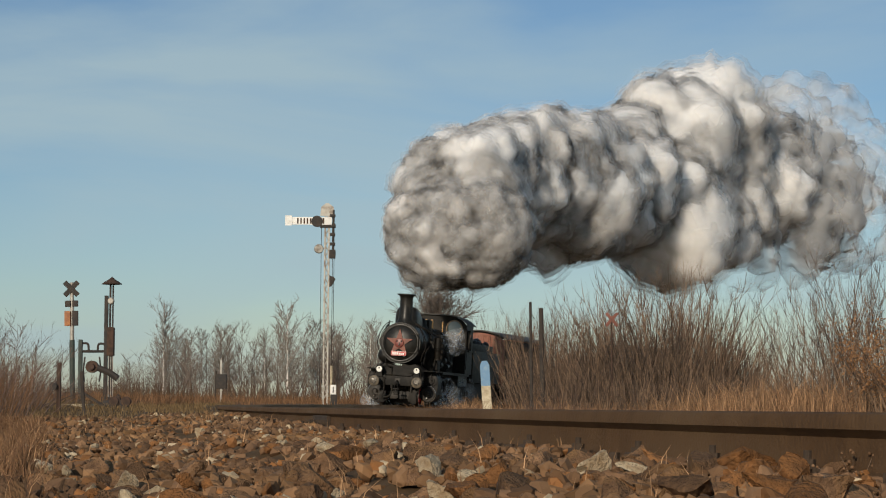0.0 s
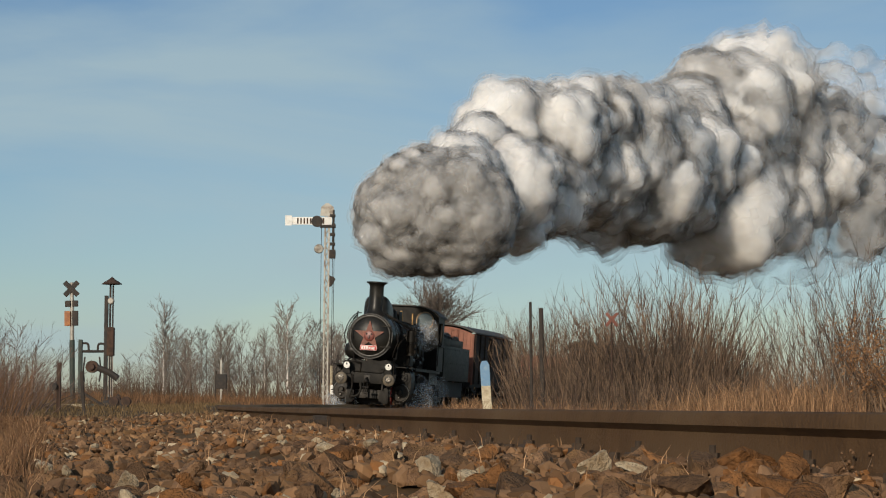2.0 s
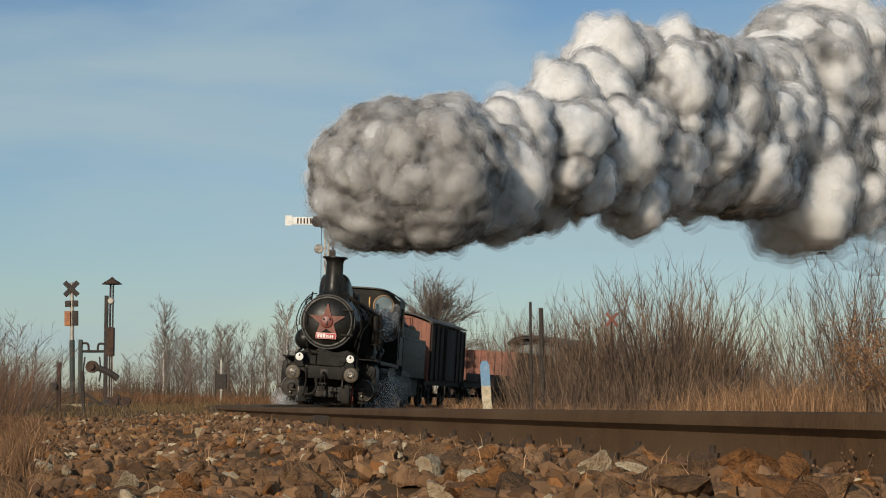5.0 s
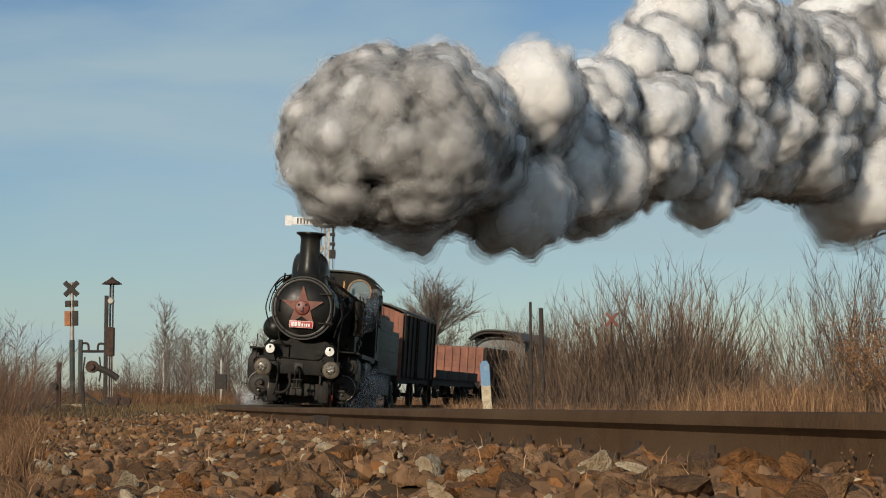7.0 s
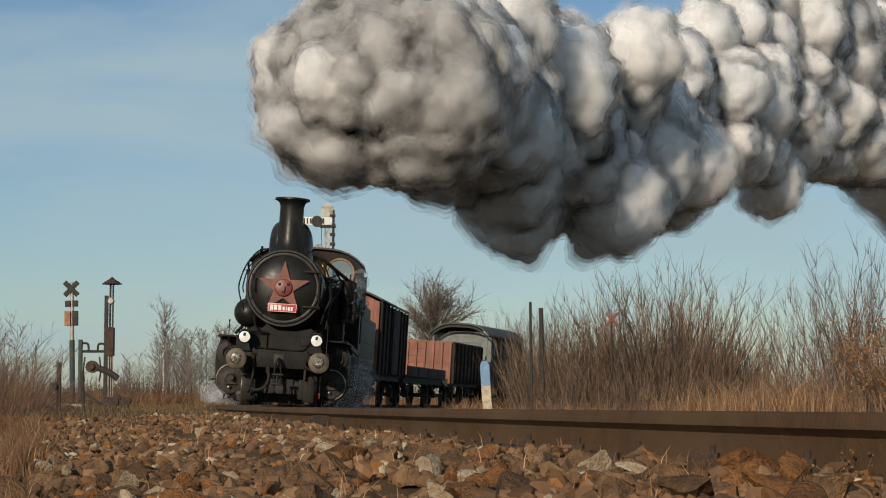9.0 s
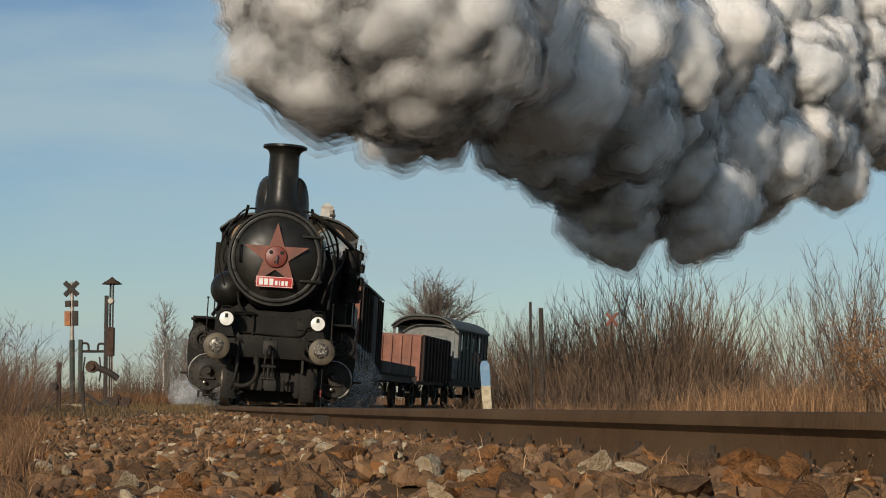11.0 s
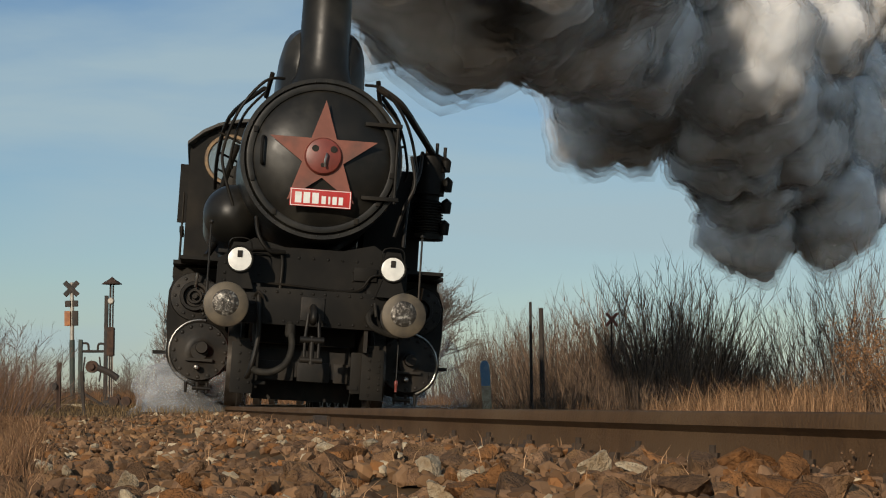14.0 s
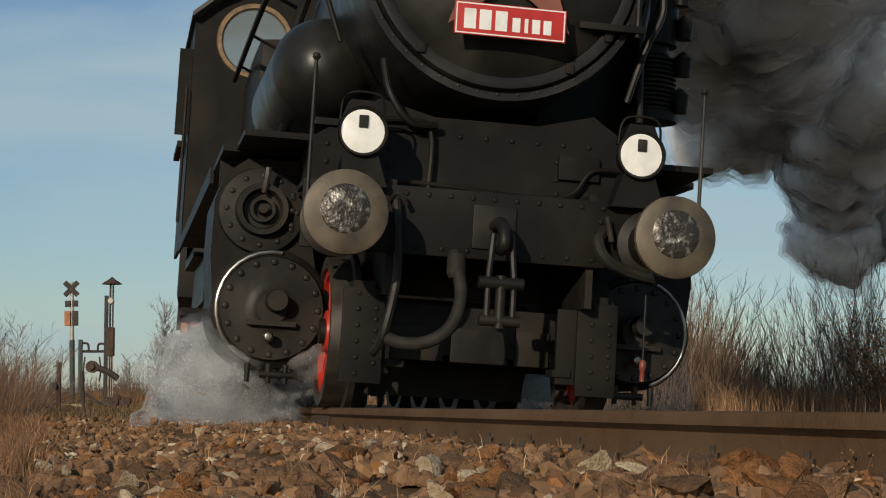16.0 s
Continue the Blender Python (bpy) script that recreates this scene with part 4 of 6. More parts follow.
        box(bm, min(sx * 1.2, sx * 1.60), max(sx * 1.2, sx * 1.60), 1.98, 2.25, 0.52, 0.555)
        for y in (2.0, 2.22):
            box(bm, sx * 1.38 - 0.012, sx * 1.38 + 0.012, y, y + 0.02, 0.54, 1.55)
        part("footstep", bm, M_BLACK, loco)
    # cab
    top = lambda x: 3.68 + 0.40 * (1 - (x / 1.42) ** 4)
    cab = part("cab", build(box, -1.30, 1.30, 8.4, 10.4, 1.40, 1.50, 0.01), M_GREASE, loco, "black driver's cab with round front windows")
    for sx in (-1, 1):
        # front sheet round its window: rays from the window's centre to the sheet's edge
        wx, wz, wr = 0.86, 3.52, 0.34
        angles = sorted([k * math.tau / 36 for k in range(36)] + [math.atan2(z - wz, x - wx) % math.tau for x, z in ((0, 1.58), (1.42, 1.58), (1.42, top(1.42)), (0, top(0)))])
        bm = bmesh.new()
        rings = []
        for a in angles:
            c, q = math.cos(a), math.sin(a)
            lo, hi = wr, 4.0
            for _ in range(40):
                m = (lo + hi) / 2
                x, z = wx + c * m, wz + q * m
                lo, hi = (m, hi) if 0 <= x <= 1.42 and 1.58 <= z <= top(min(max(x, 0), 1.42)) else (lo, m)
            rings.append([bm.verts.new((sx * (wx + c * r), y, wz + q * r)) for y in (8.28, 8.31) for r in (wr, lo)])
        for p, r in zip(rings, rings[1:] + rings[:1]):
            for i, j in ((0, 1), (1, 3), (3, 2), (2, 0)):
                bm.faces.new((p[i], p[j], r[j], r[i]))
        part("front_sheet", bm, M_BLACK, cab)
    for sx in (-1, 1):
        bm = bmesh.new()
        x = sx * 1.42
        box(bm, x - 0.015, x + 0.015, 8.31, 8.9, 1.5, 3.70)
        box(bm, x - 0.015, x + 0.015, 8.9, 9.7, 1.5, 2.55)
        box(bm, x - 0.015, x + 0.015, 8.9, 9.7, 3.3, 3.70)
        box(bm, x - 0.015, x + 0.015, 9.7, 10.1, 1.5, 3.70)
        box(bm, x + sx * 0.02 - 0.02, x + sx * 0.10, 8.75, 9.85, 2.50, 2.56)
        rod(bm, (x + sx * 0.06, 8.25, 3.0), (x + sx * 0.06, 8.25, 1.7), 0.016)
        box(bm, x + min(0, sx * 0.14), x + max(0, sx * 0.14), 8.60, 8.64, 2.6, 3.45)
        part("cab_side", bm, M_BLACK, cab)
    bm = bmesh.new()
    rings = []
    for y in (8.12, 10.6):
        rings.append([[bm.verts.new((x * 1.04, y, 3.68 + 0.40 * (1 - (x / 1.42) ** 4) + dz)) for x in [-1.42 + 2.84 * k / 14 for k in range(15)]] for dz in (0.0, 0.045)])
    for k in range(14):
        for j in (0, 1):
            bm.faces.new((rings[0][j][k], rings[0][j][k + 1], rings[1][j][k + 1], rings[1][j][k]))
        bm.faces.new((rings[0][0][k], rings[0][0][k + 1], rings[0][1][k + 1], rings[0][1][k]))
        bm.faces.new((rings[1][0][k], rings[1][0][k + 1], rings[1][1][k + 1], rings[1][1][k]))
    for k in (0, 14):
        bm.faces.new((rings[0][0][k], rings[1][0][k], rings[1][1][k], rings[0][1][k]))
    part("cab_roof", bm, M_ROOF, cab)
    for sx in (-1, 1):
        win = part("cab_window", build(lathe, (sx * 0.86, 8.26, 3.52), (0, 1, 0), ((0.02, 0.31), (0.0, 0.325), (0.0, 0.365), (0.03, 0.375), (0.05, 0.34)), 36), M_COPPER_RIM, cab, "round window in a worn brass rim")
        part("pane", build(lathe, (sx * 0.86, 8.29, 3.52), (0, 1, 0), ((0, 0), (0, 0.335), (0.008, 0.335), (0.008, 0)), 36), M_GLASS, win)
    part("drag_box", build(box, -1.2, 1.2, 8.0, 10.4, 0.95, 1.4), M_GREASE, cab)
    part("rear_screen", build(box, -1.3, 1.3, 10.2, 10.25, 1.5, 3.3), M_GREASE, cab)
    # wheels
    wheelset(loco, 1.30, 0.435, M_REDWHEEL, spokes=10)
    # driving wheels near black, unlike the red leading pair: shade put into their colour
    for k in range(4):
        wheelset(loco, 3.65 + 1.42 * k, 0.63, M_GREASE, spokes=13)
    RIDES.append((loco, 0.0, 2.5, 9.0))
    # tender
    ten = thing("tender", "black coal tender heaped with coal, coupled behind the locomotive", "tender")
    bm = build(box, -1.38, 1.38, 0.0, 6.4, 1.15, 2.62, 0.03)
    box(bm, -1.30, 1.30, 0.0, 5.0, 2.62, 2.95, 0.03)
    for y in range(0, 13):
        rivets(bm, [(1.38, 0.25 + y * 0.49, z) for z in (1.3, 1.9, 2.5)], 0.02, (1, 0, 0))
    part("water_tank", bm, M_BLACK, ten)
    bm = bmesh.new()
    rnd = random.Random(5)
    for k in range(90):
        x, y = rnd.uniform(-1.1, 1.1), rnd.uniform(0.3, 4.8)
        z = 2.9 + 0.35 * (1 - (x / 1.2) ** 2) * rnd.uniform(0.6, 1)
        bmesh.ops.create_icosphere(bm, subdivisions=1, radius=rnd.uniform(0.1, 0.22), matrix=Matrix.Translation((x, y, z)) @ Euler((rnd.random() * 3, rnd.random() * 3, 0)).to_matrix().to_4x4())
    part("coal", bm, M_COAL, ten, "heap of black coal")
    bm = build(box, -1.1, 1.1, -0.1, 6.5, 0.75, 1.12)
    for sx in (-1, 1):
        rod(bm, (sx * 0.875, 6.4, 1.0), (sx * 0.875, 6.95, 1.0), 0.1)
        lathe(bm, (sx * 0.875, 6.93, 1.0), (0, 1, 0), ((0, 0), (0, 0.22), (0.05, 0.22), (0.06, 0)), 20)
        box(bm, sx * 1.1 - 0.06, sx * 1.1 + 0.06, 0.4, 6.0, 0.45, 0.8)
    part("underframe", bm, M_CHASSIS, ten)
    for y in (1.0, 3.0, 5.2):
        wheelset(ten, y, 0.5, M_GREASE, spokes=10)
    RIDES.append((ten, 10.75, 1.0, 5.2))
    return loco


locomotive()

# ---- the wagons behind the tender ----
def underframe(parent, length, buffers=(0, 1)):
    bm = build(box, -1.25, 1.25, 0.0, 0.12, 0.92, 1.18)
    box(bm, -1.25, 1.25, length - 0.12, length, 0.92, 1.18)
    for sx in (-1, 1):
        box(bm, sx * 1.18 - 0.05, sx * 1.18 + 0.05, 0.12, length - 0.12, 0.94, 1.18)
        for y in (1.6, length - 1.6):
            prism(bm, ((y - 0.42, 0.94), (y + 0.42, 0.94), (y + 0.16, 0.42), (y - 0.16, 0.42)), "x", sx * 1.0 - 0.03, sx * 1.0 + 0.03)
            box(bm, sx * 1.08 - 0.10, sx * 1.08 + 0.10, y - 0.15, y + 0.15, 0.40, 0.68, 0.02)
            tube(bm, bend([(sx * 1.08, y - 0.6, 0.86), (sx * 1.08, y, 0.72), (sx * 1.08, y + 0.6, 0.86)]), 0.045, 6)
    part("underframe", bm, M_CHASSIS, parent)
    for y, d in ((0.0, -1), (length, 1)):
        for sx in (-1, 1):
            bm = build(lathe, (sx * 0.875, y, 1.02), (0, d, 0), ((0, 0.16), (0.1, 0.12), (0.38, 0.09), (0.52, 0.09), (0.54, 0.21), (0.58, 0.20), (0.59, 0)), 20)
            part("buffer", bm, M_CHASSIS, parent)
    for y in (1.6, length - 1.6):
        wheelset(parent, y, 0.48, M_CHASSIS, spokes=9)


def arched_roof(bm, half, y0, y1, eave, rise, thick=0.06, n=14, power=2.0):
    rows = []
    for y in (y0, y1):
        for dz in (0.0, thick):
            rows.append([bm.verts.new((-half + 2 * half * k / n, y, eave + rise * (1 - abs(-1 + 2 * k / n) ** power) + dz)) for k in range(n + 1)])
    for k in range(n):
        bm.faces.new((rows[0][k], rows[0][k + 1], rows[2][k + 1], rows[2][k])).smooth = True
        bm.faces.new((rows[1][k], rows[1][k + 1], rows[3][k + 1], rows[3][k])).smooth = True
        bm.faces.new((rows[0][k], rows[0][k + 1], rows[1][k + 1], rows[1][k]))
        bm.faces.new((rows[2][k], rows[2][k + 1], rows[3][k + 1], rows[3][k]))
    for k in (0, n):
        bm.faces.new((rows[0][k], rows[2][k], rows[3][k], rows[1][k]))


def boards(parent, axis, const, lo, hi, z0, top, n, material, thick=0.03):
    """Upright boards side by side on one wall, each a piece of its own; top gives their height at a place."""
    w = (hi - lo) / n
    for k in range(n):
        a = lo + k * w + 0.004
        b = a + w - 0.008
        z1 = top((a + b) / 2)
        bm = bmesh.new()
        if axis == "x":
            box(bm, a, b, const - thick / 2, const + thick / 2, z0, z1, 0.004)
        else:
            box(bm, const - thick / 2, const + thick / 2, a, b, z0, z1, 0.004)
        part("board", bm, material, parent)


def box_wagon():
    w = thing("box_wagon", "brown covered goods wagon with boarded sides and arched dark roof", "wagon")
    L, H = 8.8, 1.40
    underframe(w, L)
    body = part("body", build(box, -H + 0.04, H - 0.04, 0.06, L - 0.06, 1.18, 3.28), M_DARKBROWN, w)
    end = lambda x: 3.34 + 0.34 * (1 - (x / H) ** 2)
    bm = bmesh.new()
    for y0, y1 in ((0.02, 0.06), (L - 0.06, L - 0.02)):
        prism(bm, [(-H + 0.03, 1.18), (H - 0.03, 1.18)] + [(x, end(x)) for x in [H - 0.03 - (2 * H - 0.06) * k / 12 for k in range(13)]], "y", y0, y1)
    part("end_wall", bm, M_BROWN, w)
    boards(w, "x", 0.0, -H + 0.02, H - 0.02, 1.16, lambda x: end(x) - 0.02, 16, M_BROWN)
    # sides away from the sun: shade painted in as a far darker brown than the end
    for sx in (-1, 1):
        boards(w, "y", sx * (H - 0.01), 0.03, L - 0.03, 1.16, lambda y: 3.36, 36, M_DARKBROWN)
        for k in range(9):
            y = 0.10 + k * (L - 0.2) / 8
            part("post", build(box, sx * (H + 0.035) - 0.03, sx * (H + 0.035) + 0.03, y - 0.045, y + 0.045, 1.1, 3.38, 0.008), M_DARKBROWN, w)
        part("sliding_door", build(box, sx * (H + 0.075) - 0.03, sx * (H + 0.075) + 0.03, L / 2 - 0.95, L / 2 + 0.95, 1.15, 3.30, 0.01), M_DARKBROWN, w)
    for x in (-H + 0.06, -0.5, 0.5, H - 0.06):
        part("end_post", build(box, x - 0.05, x + 0.05, -0.085, -0.015, 1.05, end(x) - 0.03, 0.01), M_BROWN, w)
    part("end_rail", build(box, -H + 0.02, H - 0.02, -0.06, -0.016, 2.68, 2.76, 0.008), M_BROWN, w)
    bm = bmesh.new()
    for x in (0.28, 0.62):
        tube(bm, [(x, -0.13, 2.1), (x, -0.13, 3.62)], 0.016, 6)
    for k in range(6):
        tube(bm, [(0.28, -0.13, 2.15 + 0.28 * k), (0.62, -0.13, 2.15 + 0.28 * k)], 0.013, 6)
    part("ladder", bm, M_BROWN, w)
    part("roof", build(arched_roof, H + 0.06, -0.06, L + 0.06, 3.40, 0.36), M_ROOF, w, "dark tarred arched roof")
    RIDES.append((w, 18.35, 1.6, L - 1.6))


def flat_wagon():
    w = thing("flat_wagon", "low dark flat wagon with shallow sides between the taller wagons", "wagon")
    L = 10.4
    underframe(w, L)
    part("deck", build(box, -1.35, 1.35, 0.0, L, 1.18, 1.26, 0.01), M_DARKBROWN, w)
    for sx in (-1, 1):
        for k in range(4):
            part("side_flap", build(box, sx * 1.36 - 0.02, sx * 1.36 + 0.02, 0.05 + k * L / 4, (k + 1) * L / 4 - 0.03, 1.2, 1.58, 0.006), M_DARKBROWN, w)
    RIDES.append((w, 28.5, 1.6, L - 1.6))


def open_wagon():
    w = thing("open_wagon", "brown open goods wagon with ribbed high sides", "wagon")
    L, H, T = 7.2, 1.38, 2.80
    underframe(w, L)
    part("deck", build(box, -H, H, 0.0, L, 1.16, 1.24), M_DARKBROWN, w)
    for y, d in ((0.0, -1), (L, 1)):
        for k in range(5):
            part("plank", build(box, -H, H, y - 0.025, y + 0.025, 1.24 + 0.312 * k, 1.24 + 0.312 * k + 0.305, 0.004), M_BROWN, w)
        for k in range(8):
            x = -H + 0.06 + k * (2 * H - 0.12) / 7
            part("stake", build(box, x - 0.045, x + 0.045, y + d * 0.075 - 0.05, y + d * 0.075 + 0.05, 1.05, T - 0.03, 0.01), M_BROWN, w)
        part("top_rail", build(box, -H - 0.03, H + 0.03, y - 0.05, y + 0.05, T, T + 0.05, 0.01), M_BROWN, w)
    # side planks carry their shade in the colour; the end planks stay sunlit brown
    for sx in (-1, 1):
        for k in range(5):
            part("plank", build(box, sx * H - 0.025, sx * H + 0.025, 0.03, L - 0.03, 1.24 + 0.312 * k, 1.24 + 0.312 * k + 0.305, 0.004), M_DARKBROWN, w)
        for k in range(9):
            y = 0.1 + k * (L - 0.2) / 8
            part("stake", build(box, sx * (H + 0.06) - 0.045, sx * (H + 0.06) + 0.045, y - 0.045, y + 0.045, 1.05, T, 0.01), M_DARKBROWN, w)
        part("top_rail", build(box, sx * H - 0.05, sx * H + 0.05, 0.05, L - 0.05, T, T + 0.05, 0.01), M_DARKBROWN, w)
    RIDES.append((w, 40.2, 1.6, L - 1.6))


def brake_van():
    w = thing("brake_van", "dark green guard's van with open end platform and grey roof", "wagon")
    L, H = 8.2, 1.36
    underframe(w, L)
    part("deck", build(box, -H, H, 0.0, L, 1.16, 1.26), M_CHASSIS, w)
    bm = build(box, -H, H, 1.0, L, 1.26, 2.55, 0.02)
    box(bm, -H, -H + 0.06, 1.0, L, 2.55, 3.42)
    box(bm, H - 0.06, H, 1.0, 1.5, 2.55, 3.42)
    for y0, y1 in ((2.3, 3.0), (3.8, 4.5), (5.3, 6.0), (6.8, L)):
        box(bm, H - 0.06, H, y0, y1, 2.55, 3.42)
    box(bm, H - 0.06, H, 1.5, 6.8, 3.25, 3.42)
    box(bm, -H, H, L - 0.06, L, 2.55, 3.42)
    part("body", bm, M_VAN, w)
    bm = bmesh.new()
    box(bm, -H, -0.85, 0.98, 1.04, 1.26, 3.5)
    box(bm, 0.85, H, 0.98, 1.04, 1.26, 3.5)
    box(bm, -0.85, 0.85, 0.98, 1.04, 3.1, 3.6)
    box(bm, -0.85, -0.3, 0.98, 1.04, 1.26, 2.5)
    part("end_wall", bm, M_PALE, w)
    for x0, x1 in ((-0.85, -0.3), (-0.3, 0.85)):
        part("pane", build(box, x0 + 0.02, x1 - 0.02, 1.0, 1.02, 2.5, 3.1), M_GLASS, w)
    for k in range(4):
        part("pane", build(box, H - 0.04, H - 0.03, 1.5 + 1.5 * k, 2.3 + 1.5 * k, 2.55, 3.25), M_GLASS, w)
    for sx in (-1, 1):
        part("corner_post", build(box, sx * (H - 0.04) - 0.035, sx * (H - 0.04) + 0.035, 0.06, 0.13, 1.2, 3.45), M_PALE, w)
        for k in range(9):
            y = 1.1 + k * (L - 1.2) / 8
            part("rib", build(box, sx * (H + 0.02) - 0.025, sx * (H + 0.02) + 0.025, y - 0.04, y + 0.04, 1.2, 3.42, 0.006), M_VAN, w)
    part("platform_rail", build(box, -H + 0.05, H - 0.05, 0.05, 0.10, 1.26, 2.25, 0.01), M_VAN, w)
    part("roof", build(arched_roof, H + 0.10, -0.10, L + 0.1, 3.40, 0.52, 0.07, 18, 3.2), M_GREENROOF, w, "grey-green arched roof")
    part("fascia", build(arched_roof, H + 0.04, -0.06, 0.0, 3.27, 0.50, 0.10, 18, 3.2), M_DARKSTEEL, w)
    RIDES.append((w, 48.9, 1.6, L - 1.6))


box_wagon()
flat_wagon()
open_wagon()
brake_van()

# ---- signals, posts and the level crossing ----
def semaphore():
    t = thing("semaphore_signal", "tall pale lattice-mast semaphore signal with horizontal red and white arm", "signal", at=pose(-4.93, 76.0, -0.12, 0, 0.4, 0))
    H = 8.55
    bm = bmesh.new()
    for x in (-0.085, 0.085):
        box(bm, x - 0.03, x + 0.03, -0.06, 0.06, 0, H - 0.15)
    for k in range(17):
        z = 0.35 + k * 0.46
        tube(bm, [(-0.07, 0, z), (0.07, 0, z + 0.23), (-0.07, 0, z + 0.46)], 0.028, 5)
    box(bm, -0.28, 0.28, -0.22, 0.22, -0.1, 0.12, 0.03)
    part("mast", bm, M_GALV, t, "pale rust-streaked lattice mast")
    bm = build(prism, ((-0.30, H - 0.5), (0.30, H - 0.5), (0.26, H - 0.12), (0.05, H + 0.04), (-0.05, H + 0.04), (-0.26, H - 0.12)), "y", -0.03, 0.03)
    part("mast_head", bm, M_GALV, t)
    arm = part("arm", build(box, -1.62, 0.20, -0.15, -0.12, 7.66, 7.98, 0.01), M_WHITE, t, "white arm with red bars")
    for k in range(9):
        part("red_bar", build(box, -1.26 + 0.135 * k, -1.20 + 0.135 * k, -0.157, -0.149, 7.70, 7.94), M_RUST, arm)
    part("arm_disc", build(prism, ((-1.76, 7.62), (-1.48, 7.62), (-1.44, 7.82), (-1.48, 8.04), (-1.76, 8.04)), "y", -0.18, -0.158), M_WHITE, arm, "bright white end of the arm")
    bm = build(lathe, (-0.42, -0.10, 7.80), (0, -1, 0), ((0, 0), (0, 0.24), (0.08, 0.24), (0.09, 0)), 18)
    box(bm, -0.30, 0.36, -0.12, 0.10, 7.55, 7.68, 0.01)
    for z in (6.4, 6.8, 7.2, 7.6, 8.0):
        box(bm, 0.12, 0.34, -0.1, 0.1, z, z + 0.12, 0.01)
    rod(bm, (0.26, 0, 6.3), (0.26, 0, 8.3), 0.05)
    part("spectacle", bm, M_DARKSTEEL, t)
    part("lantern", build(box, 0.10, 0.36, -0.12, 0.12, 6.25, 6.62, 0.03), M_DARKSTEEL, t)
    bm = build(lathe, (-0.34, -0.05, 6.65), (0.2, -1, 0), ((0, 0), (0, 0.20), (0.08, 0.17), (0.10, 0)), 18)
    rod(bm, (-0.34, 0, 6.65), (0, 0, 6.7), 0.03)
    part("repeater_disc", bm, M_GALV, t)
    bm = build(prism, ((0.12, 5.55), (0.36, 5.42), (0.36, 5.36), (0.22, 5.1), (0.12, 5.05)), "y", -0.1, 0.1)
    part("pulley_bracket", bm, M_DARKSTEEL, t)
    bm = bmesh.new()
    for x in (-0.24, 0.24, 0.30):
        rod(bm, (x, 0.02, 0.4), (x, 0.02, 7.6), 0.012, 0.012, 5)
    part("pull_wire", bm, M_DARKSTEEL, t)
    bm = build(box, 0.22, 0.46, -0.1, 0.0, 0.55, 0.95, 0.02)
    part("number_board", bm, M_WHITE, t, "small white board on the mast foot")
    part("board_bars", build(box, 0.32, 0.36, -0.108, -0.099, 0.62, 0.86), M_DARKSTEEL, t)
    part("foot_post", build(box, 0.20, 0.30, 0.02, 0.10, 0.0, 1.75), M_CREAM, t)
    part("foot_box", build(box, 0.22, 0.50, -0.06, 0.12, 0.0, 0.55, 0.02), M_DARKSTEEL, t)


semaphore()


def crossing_sign():
    t = thing("crossing_sign", "level crossing warning cross with lamp boxes on a steel post", "sign", at=pose(-8.15, 40.0, 0.0, 0, -1.2, 0))
    bm = build(rod, (0, 0, -0.1), (0, 0, 2.72), 0.045, 0.045, 12)
    part("post", bm, M_GALV, t)
    part("lower_post", build(rod, (0, 0, -0.1), (0, 0, 1.45), 0.06, 0.058, 12), M_GREENPOST, t, "faded green lower post")
    for a in (45, -45):
        bm = build(box, -0.21, 0.21, -0.02, 0.0, -0.055, 0.055, 0.012)
        ob = part("cross_board", bm, M_DARKSTEEL, t)
        ob.matrix_basis = pose(0, -0.05 - 0.0125 * (a > 0), 2.58, 0, a, 0)
    for x0, x1 in ((-0.14, -0.02), (0.02, 0.15)):
        part("upper_lamp", build(box, x0, x1, -0.09, -0.03, 2.18, 2.32, 0.02), M_DARKSTEEL, t)
    part("lamp_panel", build(box, -0.15, -0.02, -0.10, -0.03, 1.76, 2.09, 0.015), M_ORANGE, t, "faded orange panel")
    part("lamp_box", build(box, 0.02, 0.15, -0.10, -0.03, 1.76, 2.09, 0.015), M_DARKSTEEL, t)


crossing_sign()


def far_crossing_sign(x, y):
    t = thing("crossing_sign", "thin rusty post with a small faded red warning cross", "sign", at=pose(x, y, -0.3))
    part("post", build(rod, (0, 0, -0.1), (0, 0, 2.25), 0.022, 0.02, 10), M_RUST, t)
    for a in (48, -48):
        ob = part("cross_board", build(box, -0.19, 0.19, -0.02, 0.0, -0.035, 0.035, 0.01), M_STAR, t)
        ob.matrix_basis = pose(0, -0.05 - 0.0125 * (a > 0), 2.20, 0, a, 0)


far_crossing_sign(3.72, 40.0)


